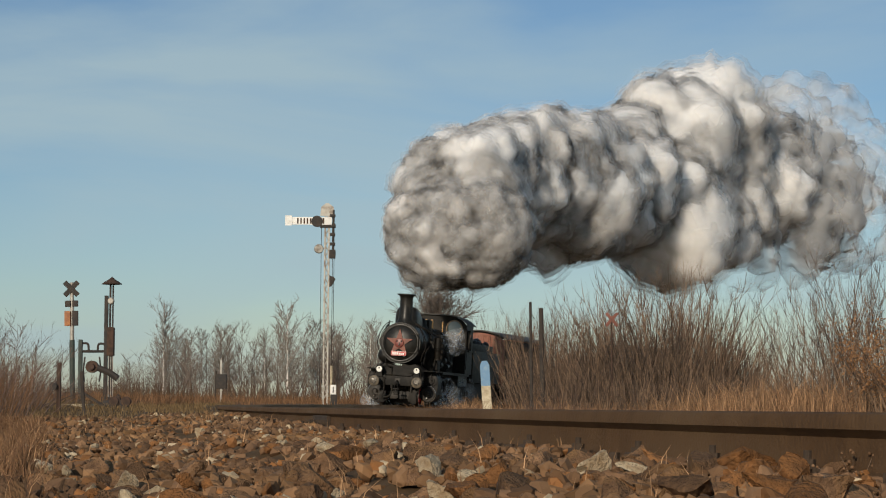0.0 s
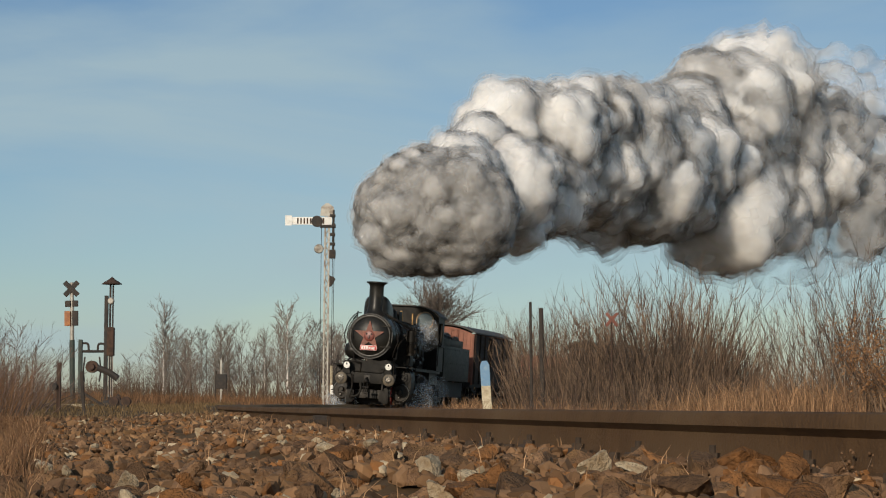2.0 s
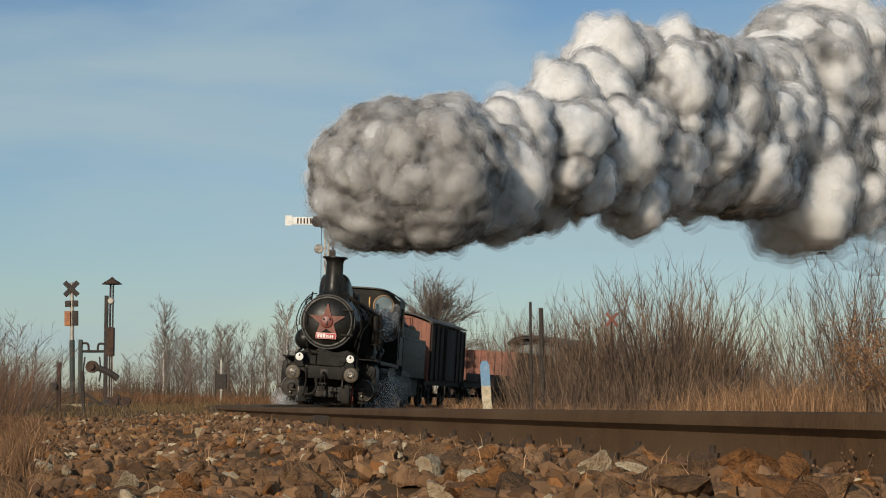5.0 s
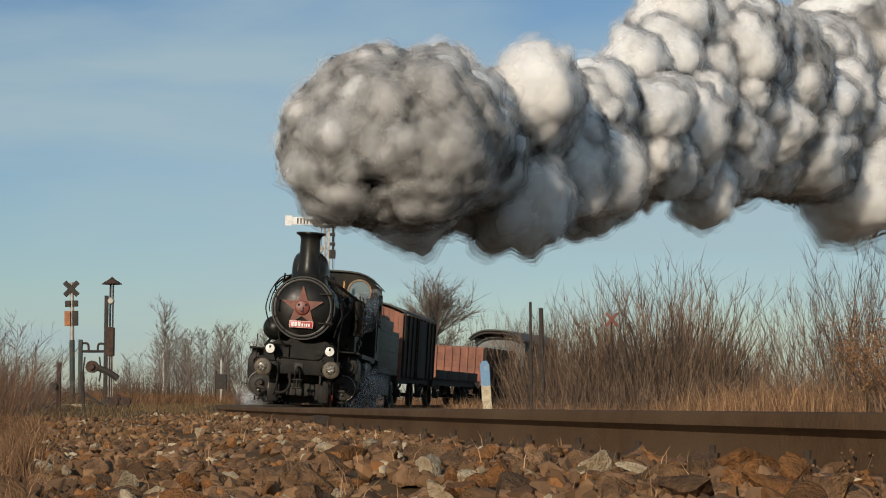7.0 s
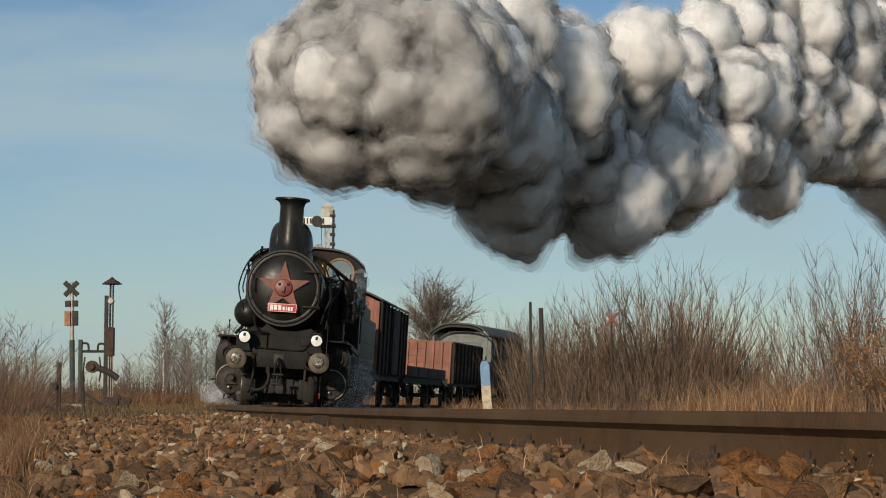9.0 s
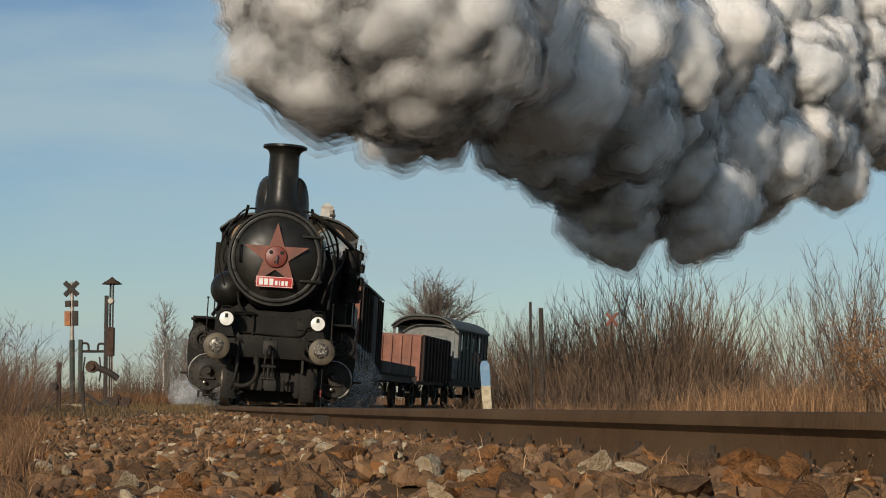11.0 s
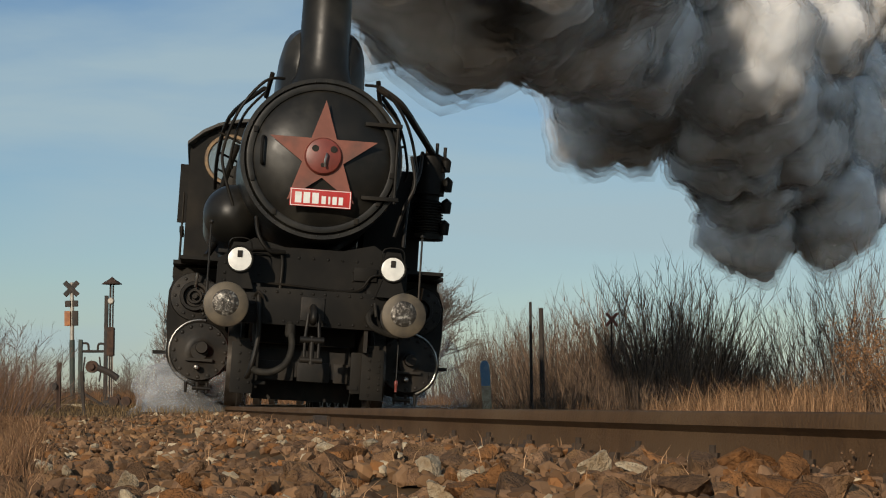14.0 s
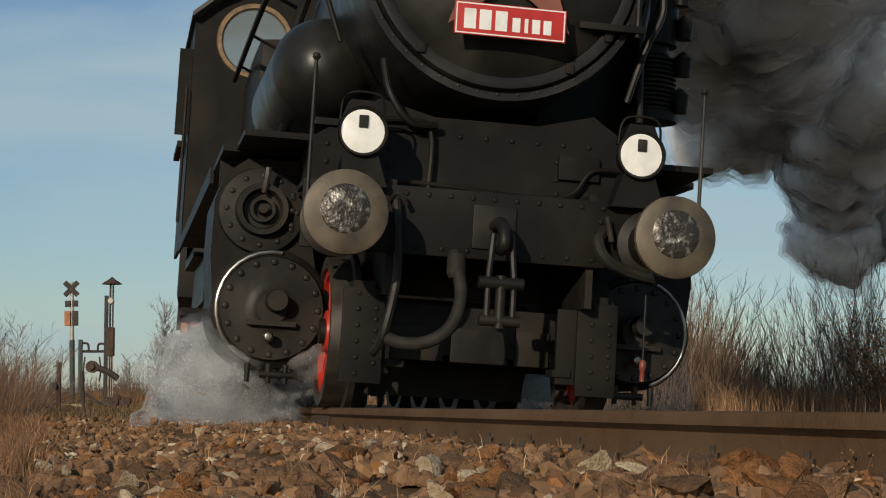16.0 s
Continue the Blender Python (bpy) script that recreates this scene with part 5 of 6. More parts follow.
def barrier_gear():
    t = thing("barrier_machine", "dark mechanical crossing barrier stand with bell roof and counterweight", "barrier", at=pose(-7.45, 40.0, -0.02))
    bm = bmesh.new()
    box(bm, -0.02, 0.055, -0.05, 0.05, 0.0, 2.45)
    part("mast", bm, M_DARKSTEEL, t)
    bm = build(rod, (0.10, 0, 0.1), (0.10, 0, 2.75), 0.022)
    rod(bm, (0.16, 0, 0.1), (0.16, 0, 2.75), 0.018)
    part("bell_rod", bm, M_DARKSTEEL, t)
    part("bell_roof", build(lathe, (0.13, 0, 2.70), (0, 0, 1), ((0, 0.0), (0, 0.22), (0.01, 0.225), (0.12, 0.06), (0.16, 0.02), (0.17, 0)), 20), M_RUST, t, "small conical rusty bell roof")
    part("bell", build(lathe, (0.12, -0.03, 2.33), (0, -1, 0), ((0, 0), (0, 0.08), (0.05, 0.06), (0.06, 0)), 14), M_GALV, t)
    bm = build(box, 0.05, 0.20, -0.09, 0.09, 1.12, 1.75, 0.02)
    part("weight_box", bm, M_RUST, t, "brown rusty weight box")
    bm = bmesh.new()
    for x in (0.04, 0.09, 0.14, 0.18):
        rod(bm, (x, -0.03, 0.1), (x, -0.03, 1.15), 0.01, 0.01, 5)
    part("chain_rod", bm, M_GALV, t)
    part("stand_post", build(box, -0.58, -0.50, -0.05, 0.05, -0.15, 1.48), M_GREENPOST, t)
    bm = build(tube, [(-0.54, 0, 1.22), (0.02, 0, 1.22)], 0.03)
    tube(bm, bend([(-0.50, 0, 1.40), (-0.38, 0, 1.38), (-0.36, 0, 1.22)]), 0.025)
    tube(bm, bend([(0.0, 0, 1.38), (-0.14, 0, 1.38), (-0.16, 0, 1.22)]), 0.025)
    tube(bm, bend([(-0.44, 0, 1.1), (-0.47, 0, 0.8), (-0.44, 0, 0.55)]), 0.018)
    tube(bm, bend([(-0.12, 0, 1.1), (-0.09, 0, 0.8), (-0.12, 0, 0.55)]), 0.018)
    part("frame", bm, M_DARKSTEEL, t)
    bm = build(lathe, (-0.27, -0.06, 0.88), (0, 1, 0), ((-0.12, 0), (-0.12, 0.07), (-0.05, 0.08), (-0.05, 0.135), (0.10, 0.135), (0.10, 0)), 18)
    part("winch_drum", bm, M_RUST, t)
    bm = bmesh.new()
    tube(bm, [(-0.15, -0.06, 0.86), (0.10, -0.06, 0.76), (0.30, -0.06, 0.62)], 0.07, 8, 0.075)
    part("counterweight", bm, M_DARKSTEEL, t)
    bm = build(box, -0.06, 0.22, -0.14, 0.14, -0.1, 0.22, 0.04)
    lathe(bm, (0.30, 0, 0.05), (0, 0, 1), ((0, 0.09), (0.2, 0.06), (0.24, 0)), 12)
    part("foot", bm, M_DARKSTEEL, t)


barrier_gear()


def short_post(x, y, h, r, label, lean=0.0, boxed=True):
    t = thing("fence_post", label, "post", at=pose(x, y, ground_z(x, y), 0, lean, 0))
    part("post", build(box, -r, r, -r, r, -0.1, h, 0.008), M_RUST if boxed else M_WOODPOST, t)
    if boxed:
        part("wheel_guide", build(lathe, (-0.05, -0.02, h * 0.55), (0, -1, 0), ((0, 0), (0, 0.042), (0.05, 0.042), (0.05, 0)), 12), M_DARKSTEEL, t)


short_post(-4.23, 20.0, 0.58, 0.022, "rusty wire-guide post with a small pulley", 0.5)
short_post(-3.55, 18.0, 0.46, 0.016, "thin rusty leaning post beside the ballast", -4, False)
# wire gear lying by the crossing
for x, y, w in ((-5.65, 31.0, 0.10), (-6.0, 33.0, 0.16), (-5.25, 30.0, 0.06)):
    t = thing("pulley_box", "low dark iron pulley box on the ground", "pulley box", "pulley boxes by the crossing", at=pose(x, y, ground_z(x, y)))
    bm = build(box, -w, w, -0.12, 0.12, -0.05, 0.13, 0.02)
    part("casing", bm, M_DARKSTEEL, t)
    part("roller", build(lathe, (w * 0.6, -0.14, 0.12), (0, 1, 0), ((0, 0), (0, 0.08), (0.1, 0.08), (0.1, 0)), 14), M_RUST, t)
t = thing("concrete_slab", "pale flat stone slab lying in the gravel", "slab", at=pose(-6.25, 31.0, ground_z(-6.25, 31.0)))
part("slab", build(box, -0.38, 0.25, -0.3, 0.3, -0.03, 0.035, 0.01), M_CREAM, t)
t = thing("wooden_plank", "dark weathered plank lying askew by the pulleys", "plank", at=pose(-5.75, 30.4, ground_z(-5.75, 30.4) + 0.10, 0, 32, 0))
part("plank", build(box, -0.3, 0.3, -0.03, 0.03, -0.02, 0.02), M_WOODPOST, t)


def marker():
    t = thing("kilometre_marker", "leaning wooden marker post, blue top over chipped cream paint", "marker post", at=pose(0.83, 33.5, -0.30, 0, -3.4, 0))
    o = [(-0.085, 0.68), (0.085, 0.68), (0.085, 1.06), (0.045, 1.14), (-0.045, 1.14), (-0.085, 1.06)]
    part("blue_top", build(prism, o, "y", -0.045, 0.045), M_BLUE, t, "faded blue painted top")
    part("post", build(box, -0.085, 0.085, -0.045, 0.045, -0.1, 0.68, 0.004), M_CREAM, t)


marker()


def wood_post(x, y, h, r, lean):
    t = thing("wooden_post", "dark bare wooden post standing in the thicket", "post", at=pose(x, y, -0.3, 0, lean, 0))
    part("post", build(lathe, (0, 0, -0.1), (0, 0, 1), ((0, r), (h, r * 0.85), (h + 0.01, 0)), 10), M_WOODPOST, t)


wood_post(1.66, 34.0, 2.35, 0.032, -0.5)
wood_post(2.06, 37.5, 2.42, 0.055, -0.8)


def distant_sign():
    t = thing("trackside_sign", "white striped post with dark cable box by the far crossing", "signpost", at=pose(-9.1, 74.5, -0.1))
    part("post", build(box, -0.035, 0.035, -0.05, 0.05, -0.1, 1.95), M_GALV, t)
    part("cable_box", build(box, -0.20, 0.24, -0.12, 0.08, 0.75, 1.35, 0.03), M_DARKSTEEL, t)
    part("strut", build(rod, (-0.25, 0, -0.1), (-0.2, 0, 1.5), 0.035), M_WOODPOST, t)


distant_sign()

# ---- bare shrubs, trees and dry grass ----
def twig(vs, fs, p, d, length, r, rnd, bow=0.3, n=4, lift=0.0):
    """A three-sided tapering shoot; returns its points."""
    pts = [p.copy()]
    d = d.normalized()
    side = Vector((rnd.gauss(0, 1), rnd.gauss(0, 1), rnd.gauss(0, 0.5))) * bow
    for k in range(n):
        d = (d + side * (1.0 / n) * rnd.uniform(0.2, 1.0) + Vector((0, 0, lift / n))).normalized()
        pts.append(pts[-1] + d * (length / n))
    b = len(vs)
    for i, q in enumerate(pts):
        t = (pts[min(i + 1, n)] - pts[max(i - 1, 0)]).normalized()
        u = t.orthogonal().normalized()
        w = t.cross(u)
        rr = r * (1 - 0.88 * i / n)
        for k in range(3):
            a = k * math.tau / 3
            vs.append(q + (u * math.cos(a) + w * math.sin(a)) * rr)
    for i in range(n):
        for k in range(3):
            j = (k + 1) % 3
            fs.append((b + 3 * i + k, b + 3 * i + j, b + 3 * i + 3 + j, b + 3 * i + 3 + k))
    return pts


def raw_mesh(name, vs, fs, material):
    me = bpy.data.meshes.new(name)
    me.from_pydata([tuple(v) for v in vs], [], fs)
    me.materials.append(material)
    return me


def shrub_mesh(seed, height, spread, stems, material, twigs=7, stem_r=0.014, fine=2, lean=0.58, bow=0.52, lift=0.5):
    rnd = random.Random(seed)
    vs, fs = [], []
    for k in range(stems):
        a = rnd.uniform(0, math.tau)
        rad = rnd.random() ** 0.6
        base = Vector((math.cos(a), math.sin(a), 0)) * rad * spread * 0.45
        d = Vector((math.cos(a) * rad * lean + rnd.gauss(0, 0.13), math.sin(a) * rad * lean + rnd.gauss(0, 0.13), 1))
        h = height * rnd.uniform(0.55, 1.0) * (1 - 0.25 * rad)
        pts = twig(vs, fs, base, d, h, stem_r * rnd.uniform(0.5, 1.3), rnd, bow, 6, lift)
        for j in range(twigs):
            i = rnd.randrange(1, 6)
            q = pts[i].lerp(pts[i + 1] if i + 1 < len(pts) else pts[i], rnd.random())
            e = (pts[i] - pts[i - 1]).normalized() + Vector((rnd.gauss(0, 0.42), rnd.gauss(0, 0.42), rnd.uniform(0.1, 0.6)))
            sub = twig(vs, fs, q, e, h * rnd.uniform(0.16, 0.42) * (1.1 - i / 8), stem_r * 0.34, rnd, 0.45, 3, 0.35)
            for _ in range(fine):
                c = rnd.randrange(0, 3)
                twig(vs, fs, sub[c], (sub[c + 1] - sub[c]).normalized() + Vector((rnd.gauss(0, 0.6), rnd.gauss(0, 0.6), rnd.uniform(0, 0.4))), h * rnd.uniform(0.06, 0.16), stem_r * 0.2, rnd, 0.3, 2, 0.2)
    return raw_mesh("shrub", vs, fs, material)


def shrub(mesh, x, y, z, scale, turn, label, group, name="shrub"):
    ob = tagged(new(name, mesh), label, "shrub", group)
    ob.matrix_world = Matrix.LocRotScale((x, y, z), Euler((0, 0, turn)), (scale, scale, scale))
    return ob


rnd = random.Random(21)
TALL = [shrub_mesh(100 + k, 3.6, 2.4, 60, M_TWIG, 7, 0.021, 1) for k in range(4)]
THICK = [shrub_mesh(150 + k, 3.8, 2.2, 60, (M_TWIG, M_TWIG_DARK)[k], 8, 0.020, 1) for k in range(2)]
DARK = [shrub_mesh(110 + k, 2.6, 2.0, 44, M_TWIG_DARK, 7, 0.016, 1) for k in range(2)]
LOW = [shrub_mesh(120 + k, 1.6, 1.8, 40, M_TWIG, 5, 0.011, 1) for k in range(3)]
THIN = [shrub_mesh(130 + k, 3.6, 1.8, 20, M_TWIG, 9, 0.015, 2) for k in range(3)]
FAR_BUSH = [shrub_mesh(180 + k, 3.4, 2.8, 56, M_TWIG_RUST, 8, 0.016, 1) for k in range(2)]
BRIAR = [shrub_mesh(170 + k, 1.7, 2.6, 34, M_TWIG_BANK, 8, 0.008, 2, 0.95, 0.9, -0.15) for k in range(2)]
TANGLE = [shrub_mesh(160 + k, 1.9, 2.4, 46, M_TWIG_RUST, 6, 0.012, 0) for k in range(2)]
RUSTY = [shrub_mesh(140 + k, 1.7, 1.4, 46, M_GRASS_RED, 5, 0.007, 1) for k in range(2)]
# (bearing, depth, height): the thicket inside the curve
THICKET = "thicket inside the curve"
for px, d, h in ((985, 46, 3.2), (1005, 42, 2.9), (965, 50, 3.0), (1030, 48, 3.0), (1055, 42, 2.3), (1078, 46, 2.7), (1112, 44, 3.4), (1138, 41, 3.5),
                 (1160, 46, 4.2), (1186, 42, 3.9), (1210, 45, 4.0), (1236, 47, 3.5), (1150, 52, 4.4), (940, 53, 2.8)):
    shrub(THICK[px % 2] if 1095 < px < 1230 and d < 47 else TALL[rnd.randrange(4)], (px - 784) / 3207 * d, d, -0.35, h / 3.5, rnd.uniform(0, 6.3), "tall leafless olive-brown shrub in dry grass", THICKET)
for px, d, h in ((1120, 49, 3.0), (1170, 48, 3.1), (1030, 50, 2.4), (1215, 50, 3.0), (1265, 48, 2.7), (1300, 46, 2.55), (1325, 50, 2.4), (1250, 52, 3.0), (1340, 44, 1.9), (1285, 52, 2.9)):
    shrub(DARK[rnd.randrange(2)], (px - 784) / 3207 * d, d, -0.35, h / 2.5, rnd.uniform(0, 6.3), "dense dark leafless shrub in dry grass", THICKET)
for px, d, h in ((1395, 42, 3.2), (1420, 40, 3.4), (1455, 43, 3.6), (1500, 38, 3.7), (1530, 36, 3.8), (1555, 34, 3.6), (1590, 36, 4.0), (1480, 46, 3.4), (1620, 38, 4.2), (1660, 40, 4.2), (1540, 42, 4.2)):
    shrub(THIN[rnd.randrange(3)], (px - 784) / 3207 * d, d, -0.35, h / 3.4, rnd.uniform(0, 6.3), "sparse slender leafless shrub in dry grass", THICKET)
for k in range(24):
    px = rnd.uniform(955, 1640)
    d = rnd.uniform(34, 42)
    shrub(LOW[rnd.randrange(3)], (px - 784) / 3207 * d, d, -0.35, rnd.uniform(0.75, 1.15), rnd.uniform(0, 6.3), "low tangled bramble among dry grass", "low brambles")
for k in range(26):
    px = 955 + 15 * k + rnd.uniform(-12, 12)
    d = rnd.uniform(43, 50)
    shrub(TANGLE[k % 2], (px - 784) / 3207 * d, d, -0.35, rnd.uniform(0.7, 1.25), rnd.uniform(0, 6.3), "dense rusty-brown tangle under taller shrubs", "low brambles")
# dark bark for the shade in the thicket's heart; brown shrubs beyond the line
for k in range(11):
    px = 985 + 30 * k + rnd.uniform(-10, 10)
    d = rnd.uniform(46, 52)
    shrub(DARK[k % 2], (px - 784) / 3207 * d, d, -0.35, rnd.uniform(0.62, 0.85), rnd.uniform(0, 6.3), "dense dark leafless shrub in dry grass", THICKET)
for px, d, h in ((815, 118, 5.0), (850, 116, 5.6), (880, 112, 6.0), (910, 112, 6.6), (940, 108, 6.4), (890, 124, 7.2), (840, 124, 5.2), (960, 116, 7.0)):
    shrub(FAR_BUSH[px % 2], (px - 784) / 3207 * d, d, -0.2, h / 3.4, rnd.uniform(0, 6.3), "rounded brown leafless shrub beyond the line", "shrubs beyond the line")
for px, d, h, turn in ((968, 33.0, 0.9, 0.4), (985, 33.6, 0.75, 2.0)):
    shrub(BRIAR[px % 2], (px - 784) / 3207 * d, d, -0.35, h / 1.7, turn, "dead dark branches lying against a post", "low brambles")
# a grey weed clump in the grass
shrub(LOW[0], (1392 - 784) / 3207 * 29, 29, -0.36, 0.26, 1.0, "small grey-brown weed clump in the dry grass", "low brambles")
# the bank on the outer side
for px, d, h in ((-45, 18, 1.0), (-5, 21, 1.0), (-70, 15, 1.0), (30, 26, 0.85), (70, 40, 0.9), (-25, 30, 1.5), (-100, 24, 1.7), (10, 24, 0.9), (45, 32, 0.9)):
    x = (px - 784) / 3207 * d
    shrub(BRIAR[px % 2], x, d, ground_z(x, d) - 0.05, h / 1.5, rnd.uniform(0, 6.3), "arching leafless briar on the grassy bank", "bushes on the bank")
for px, d, h in ((-40, 17, 1.15), (-5, 15, 0.85), (10, 20, 1.2), (35, 24, 1.0), (-30, 12, 0.75), (20, 26, 1.5), (38, 36, 1.5), (-70, 22, 1.5), (75, 40, 1.0), (-60, 9, 0.6), (55, 28, 0.7), (90, 34, 0.6)):
    x = (px - 784) / 3207 * d
    shrub(RUSTY[rnd.randrange(2)] if h < 1.3 else LOW[rnd.randrange(3)], x, d, ground_z(x, d) - 0.05, h / 2.2, rnd.uniform(0, 6.3), "reddish-brown leafless bush on the grassy bank", "bushes on the bank")


def leafy_shrub(x, y, z, height, spread, count, seed):
    """A shrub that keeps its withered leaves through the winter."""
    rnd = random.Random(seed)
    t = thing("leafy_shrub", "withered shrub with rusty leaves still clinging to its twigs", "shrub", at=Matrix.Translation((x, y, z)))
    vs, fs, lv, lf = [], [], [], []
    for k in range(26):
        a = rnd.uniform(0, math.tau)
        pts = twig(vs, fs, Vector((rnd.gauss(0, 0.12), rnd.gauss(0, 0.12), 0)), Vector((math.cos(a) * 0.55 + 0.1, math.sin(a) * 0.5, 1)), height * rnd.uniform(0.6, 1.0), 0.013, rnd, 0.5, 6, 0.2)
        for j in range(7):
            i = rnd.randrange(2, 6)
            sub = twig(vs, fs, pts[i], (pts[i] - pts[i - 1]).normalized() + Vector((rnd.gauss(0, 0.7), rnd.gauss(0, 0.7), rnd.uniform(-0.2, 0.4))), spread * rnd.uniform(0.2, 0.5), 0.005, rnd, 0.4, 3)
            for _ in range(count // 182):
                p = sub[rnd.randrange(1, 4)] + Vector((rnd.gauss(0, 0.05), rnd.gauss(0, 0.05), rnd.gauss(0, 0.05)))
                e = Euler((rnd.uniform(0, 6.3), rnd.uniform(0, 6.3), rnd.uniform(0, 6.3))).to_matrix()
                b = len(lv)
                lv += [p + e @ Vector(c) for c in ((0, 0, 0), (0.015, 0.02, 0.006), (0, 0.055, -0.004), (-0.015, 0.02, 0.006))]
                lf += [(b, b + 1, b + 2), (b, b + 2, b + 3)]
    for name, me in (("branchwork", raw_mesh("branchwork", vs, fs, M_TWIG)), ("foliage", raw_mesh("foliage", lv, lf, M_LEAF))):
        ob = new(name, me)
        ob.parent = t


for px, d, h in ((1545, 31, 2.0), (1585, 29, 2.3)):
    leafy_shrub((px - 784) / 3207 * d, d, -0.35, h, 1.0, 1300, px)


def tree_mesh(seed, height, birch=False, limbs=21, crown=0.16, broad=False):
    """Trunk and crown meshes of a leafless tree."""
    rnd = random.Random(seed)
    tv, tf, cv, cf = [], [], [], []
    trunk = twig(tv, tf, Vector((0, 0, -0.3)), Vector((rnd.gauss(0, 0.03), rnd.gauss(0, 0.03), 1)), height + 0.3, height * (0.013 if broad or birch else 0.0095), rnd, 0.06, 9)
    for k in range(limbs):
        f = rnd.uniform(0.28, 0.72) if broad else rnd.uniform(0.22, 0.97)
        i = min(int(f * 9), 8)
        p = trunk[i].lerp(trunk[i + 1], f * 9 - i)
        a = rnd.uniform(0, math.tau)
        up = rnd.uniform(0.6, 1.5) if birch else rnd.uniform(0.5, 1.6)
        length = height * (crown + 0.14 * (1 - f)) * rnd.uniform(0.7, 1.3)
        if broad:
            up = rnd.uniform(0.0, 1.9)
            length = height * 0.37 * rnd.uniform(0.8, 1.15)
        limb = twig(cv, cf, p, Vector((math.cos(a), math.sin(a), up)), length, height * (0.0070 if broad else 0.0040), rnd, 0.25, 4, 0.3)
        for j in range(15 if broad else 6):
            c = rnd.randrange(1, 4)
            sub = twig(cv, cf, limb[c].lerp(limb[c + 1], rnd.random()), (limb[c + 1] - limb[c]).normalized() + Vector((rnd.gauss(0, 0.6), rnd.gauss(0, 0.6), rnd.uniform(-0.2, 0.5))), length * rnd.uniform(0.3, 0.6), height * 0.0021, rnd, 0.3, 2)
            for _ in range(3 if broad else 1):
                e = rnd.randrange(0, 2)
                twig(cv, cf, sub[e], (sub[e + 1] - sub[e]).normalized() + Vector((rnd.gauss(0, 0.7), rnd.gauss(0, 0.7), rnd.uniform(-0.3, 0.4))), length * rnd.uniform(0.15, 0.3), height * 0.0016, rnd, 0.2, 1)
    return (raw_mesh("trunk", tv, tf, M_BIRCH if birch else M_TWIG_GREY), raw_mesh("crown", cv, cf, M_BIRCHTWIG if birch else M_TWIG_GREY))


def tree(meshes, x, y, scale, turn, label, group):
    t = thing("tree", label, "tree", group, at=Matrix.LocRotScale((x, y, -0.2), Euler((0, 0, turn)), (scale, scale, scale)))
    for name, me in zip(("trunk", "crown"), meshes):
        ob = new(name, me)
        ob.parent = t
    return t


BARE = [tree_mesh(200 + k, 8.0, limbs=24) for k in range(6)]
BIRCH = [tree_mesh(220 + k, 9.5, True, 64, 0.15) for k in range(3)]
OAK = tree_mesh(230, 9.0, False, 70, 0.30, True)
WOOD = "bare wood beyond the field"
for k in range(120):
    px = rnd.uniform(205, 700)
    d = rnd.uniform(175, 245)
    edge = min(1.0, 0.45 + (px - 200) / 220)
    h = d / 3207 * rnd.uniform(72, 138) * edge
    tree(BARE[rnd.randrange(6)], (px - 784) / 3207 * d, d, h / 8.0, rnd.uniform(0, 6.3), "slender leafless tree in a distant wood", WOOD)
for px, top, d in ((290, 540, 165), (510, 541, 165), (392, 578, 180), (560, 572, 190), (588, 578, 185), (468, 592, 180), (655, 572, 170)):
    h = (714 - top) / 3207 * d
    tree(BIRCH[rnd.randrange(3)], (px - 784) / 3207 * d, d, h / 9.2, rnd.uniform(0, 6.3), "tall white-stemmed leafless birch before the wood", "birches")
tree(OAK, (765 - 784) / 3207 * 170, 170, 225 / 3207 * 170 / 9.4, 1.0, "broad-crowned leafless tree beyond the railway", "")
for px, d, h in ((100, 120, 3.6), (60, 120, 4.2), (30, 110, 5.2), (5, 115, 5.0), (225, 150, 4.0), (-20, 120, 5.5)):
    tree(BARE[rnd.randrange(6)], (px - 784) / 3207 * d, d, h / 8.0, rnd.uniform(0, 6.3), "small leafless tree behind the crossing", "trees behind the crossing")
UNDER = [shrub_mesh(240 + k, 2.4, 5.0, 30, M_TWIG_RUST, 3, 0.036, 0) for k in range(2)]
for k in range(76):
    px = rnd.uniform(190, 900) if k % 4 else rnd.uniform(-40, 260)
    d = rnd.uniform(135, 172)
    shrub(UNDER[k % 2], (px - 784) / 3207 * d, d, -0.2, rnd.uniform(0.8, 1.45), rnd.uniform(0, 6.3), "rusty-brown undergrowth along the distant wood", "distant undergrowth", "undergrowth")


def grass(name, label, spots, material, seed):
    """Dry blades as one mesh: narrow bent strips from (x, y, z, height)."""
    rnd = random.Random(seed)
    vs, fs = [], []
    for x, y, z, h in spots:
        a = rnd.uniform(0, math.tau)
        w = 0.0009 + 0.00013 * y
        dx, dy = math.cos(a) * w, math.sin(a) * w
        lx, ly = rnd.gauss(0, 0.36) * h, rnd.gauss(0, 0.36) * h
        b = len(vs)
        vs += [(x - dx, y - dy, z), (x + dx, y + dy, z), (x + dx * 0.7 + lx * 0.35, y + dy * 0.7 + ly * 0.35, z + h * 0.6),
               (x - dx * 0.7 + lx * 0.35, y - dy * 0.7 + ly * 0.35, z + h * 0.6), (x + lx * 1.1, y + ly * 1.1, z + h)]
        fs += [(b, b + 1, b + 2, b + 3), (b + 3, b + 2, b + 4)]
    me = bpy.data.meshes.new(name)
    me.from_pydata(vs, [], fs)
    me.materials.append(material)
    return tagged(new(name, me), label, "grass", kind="stuff")


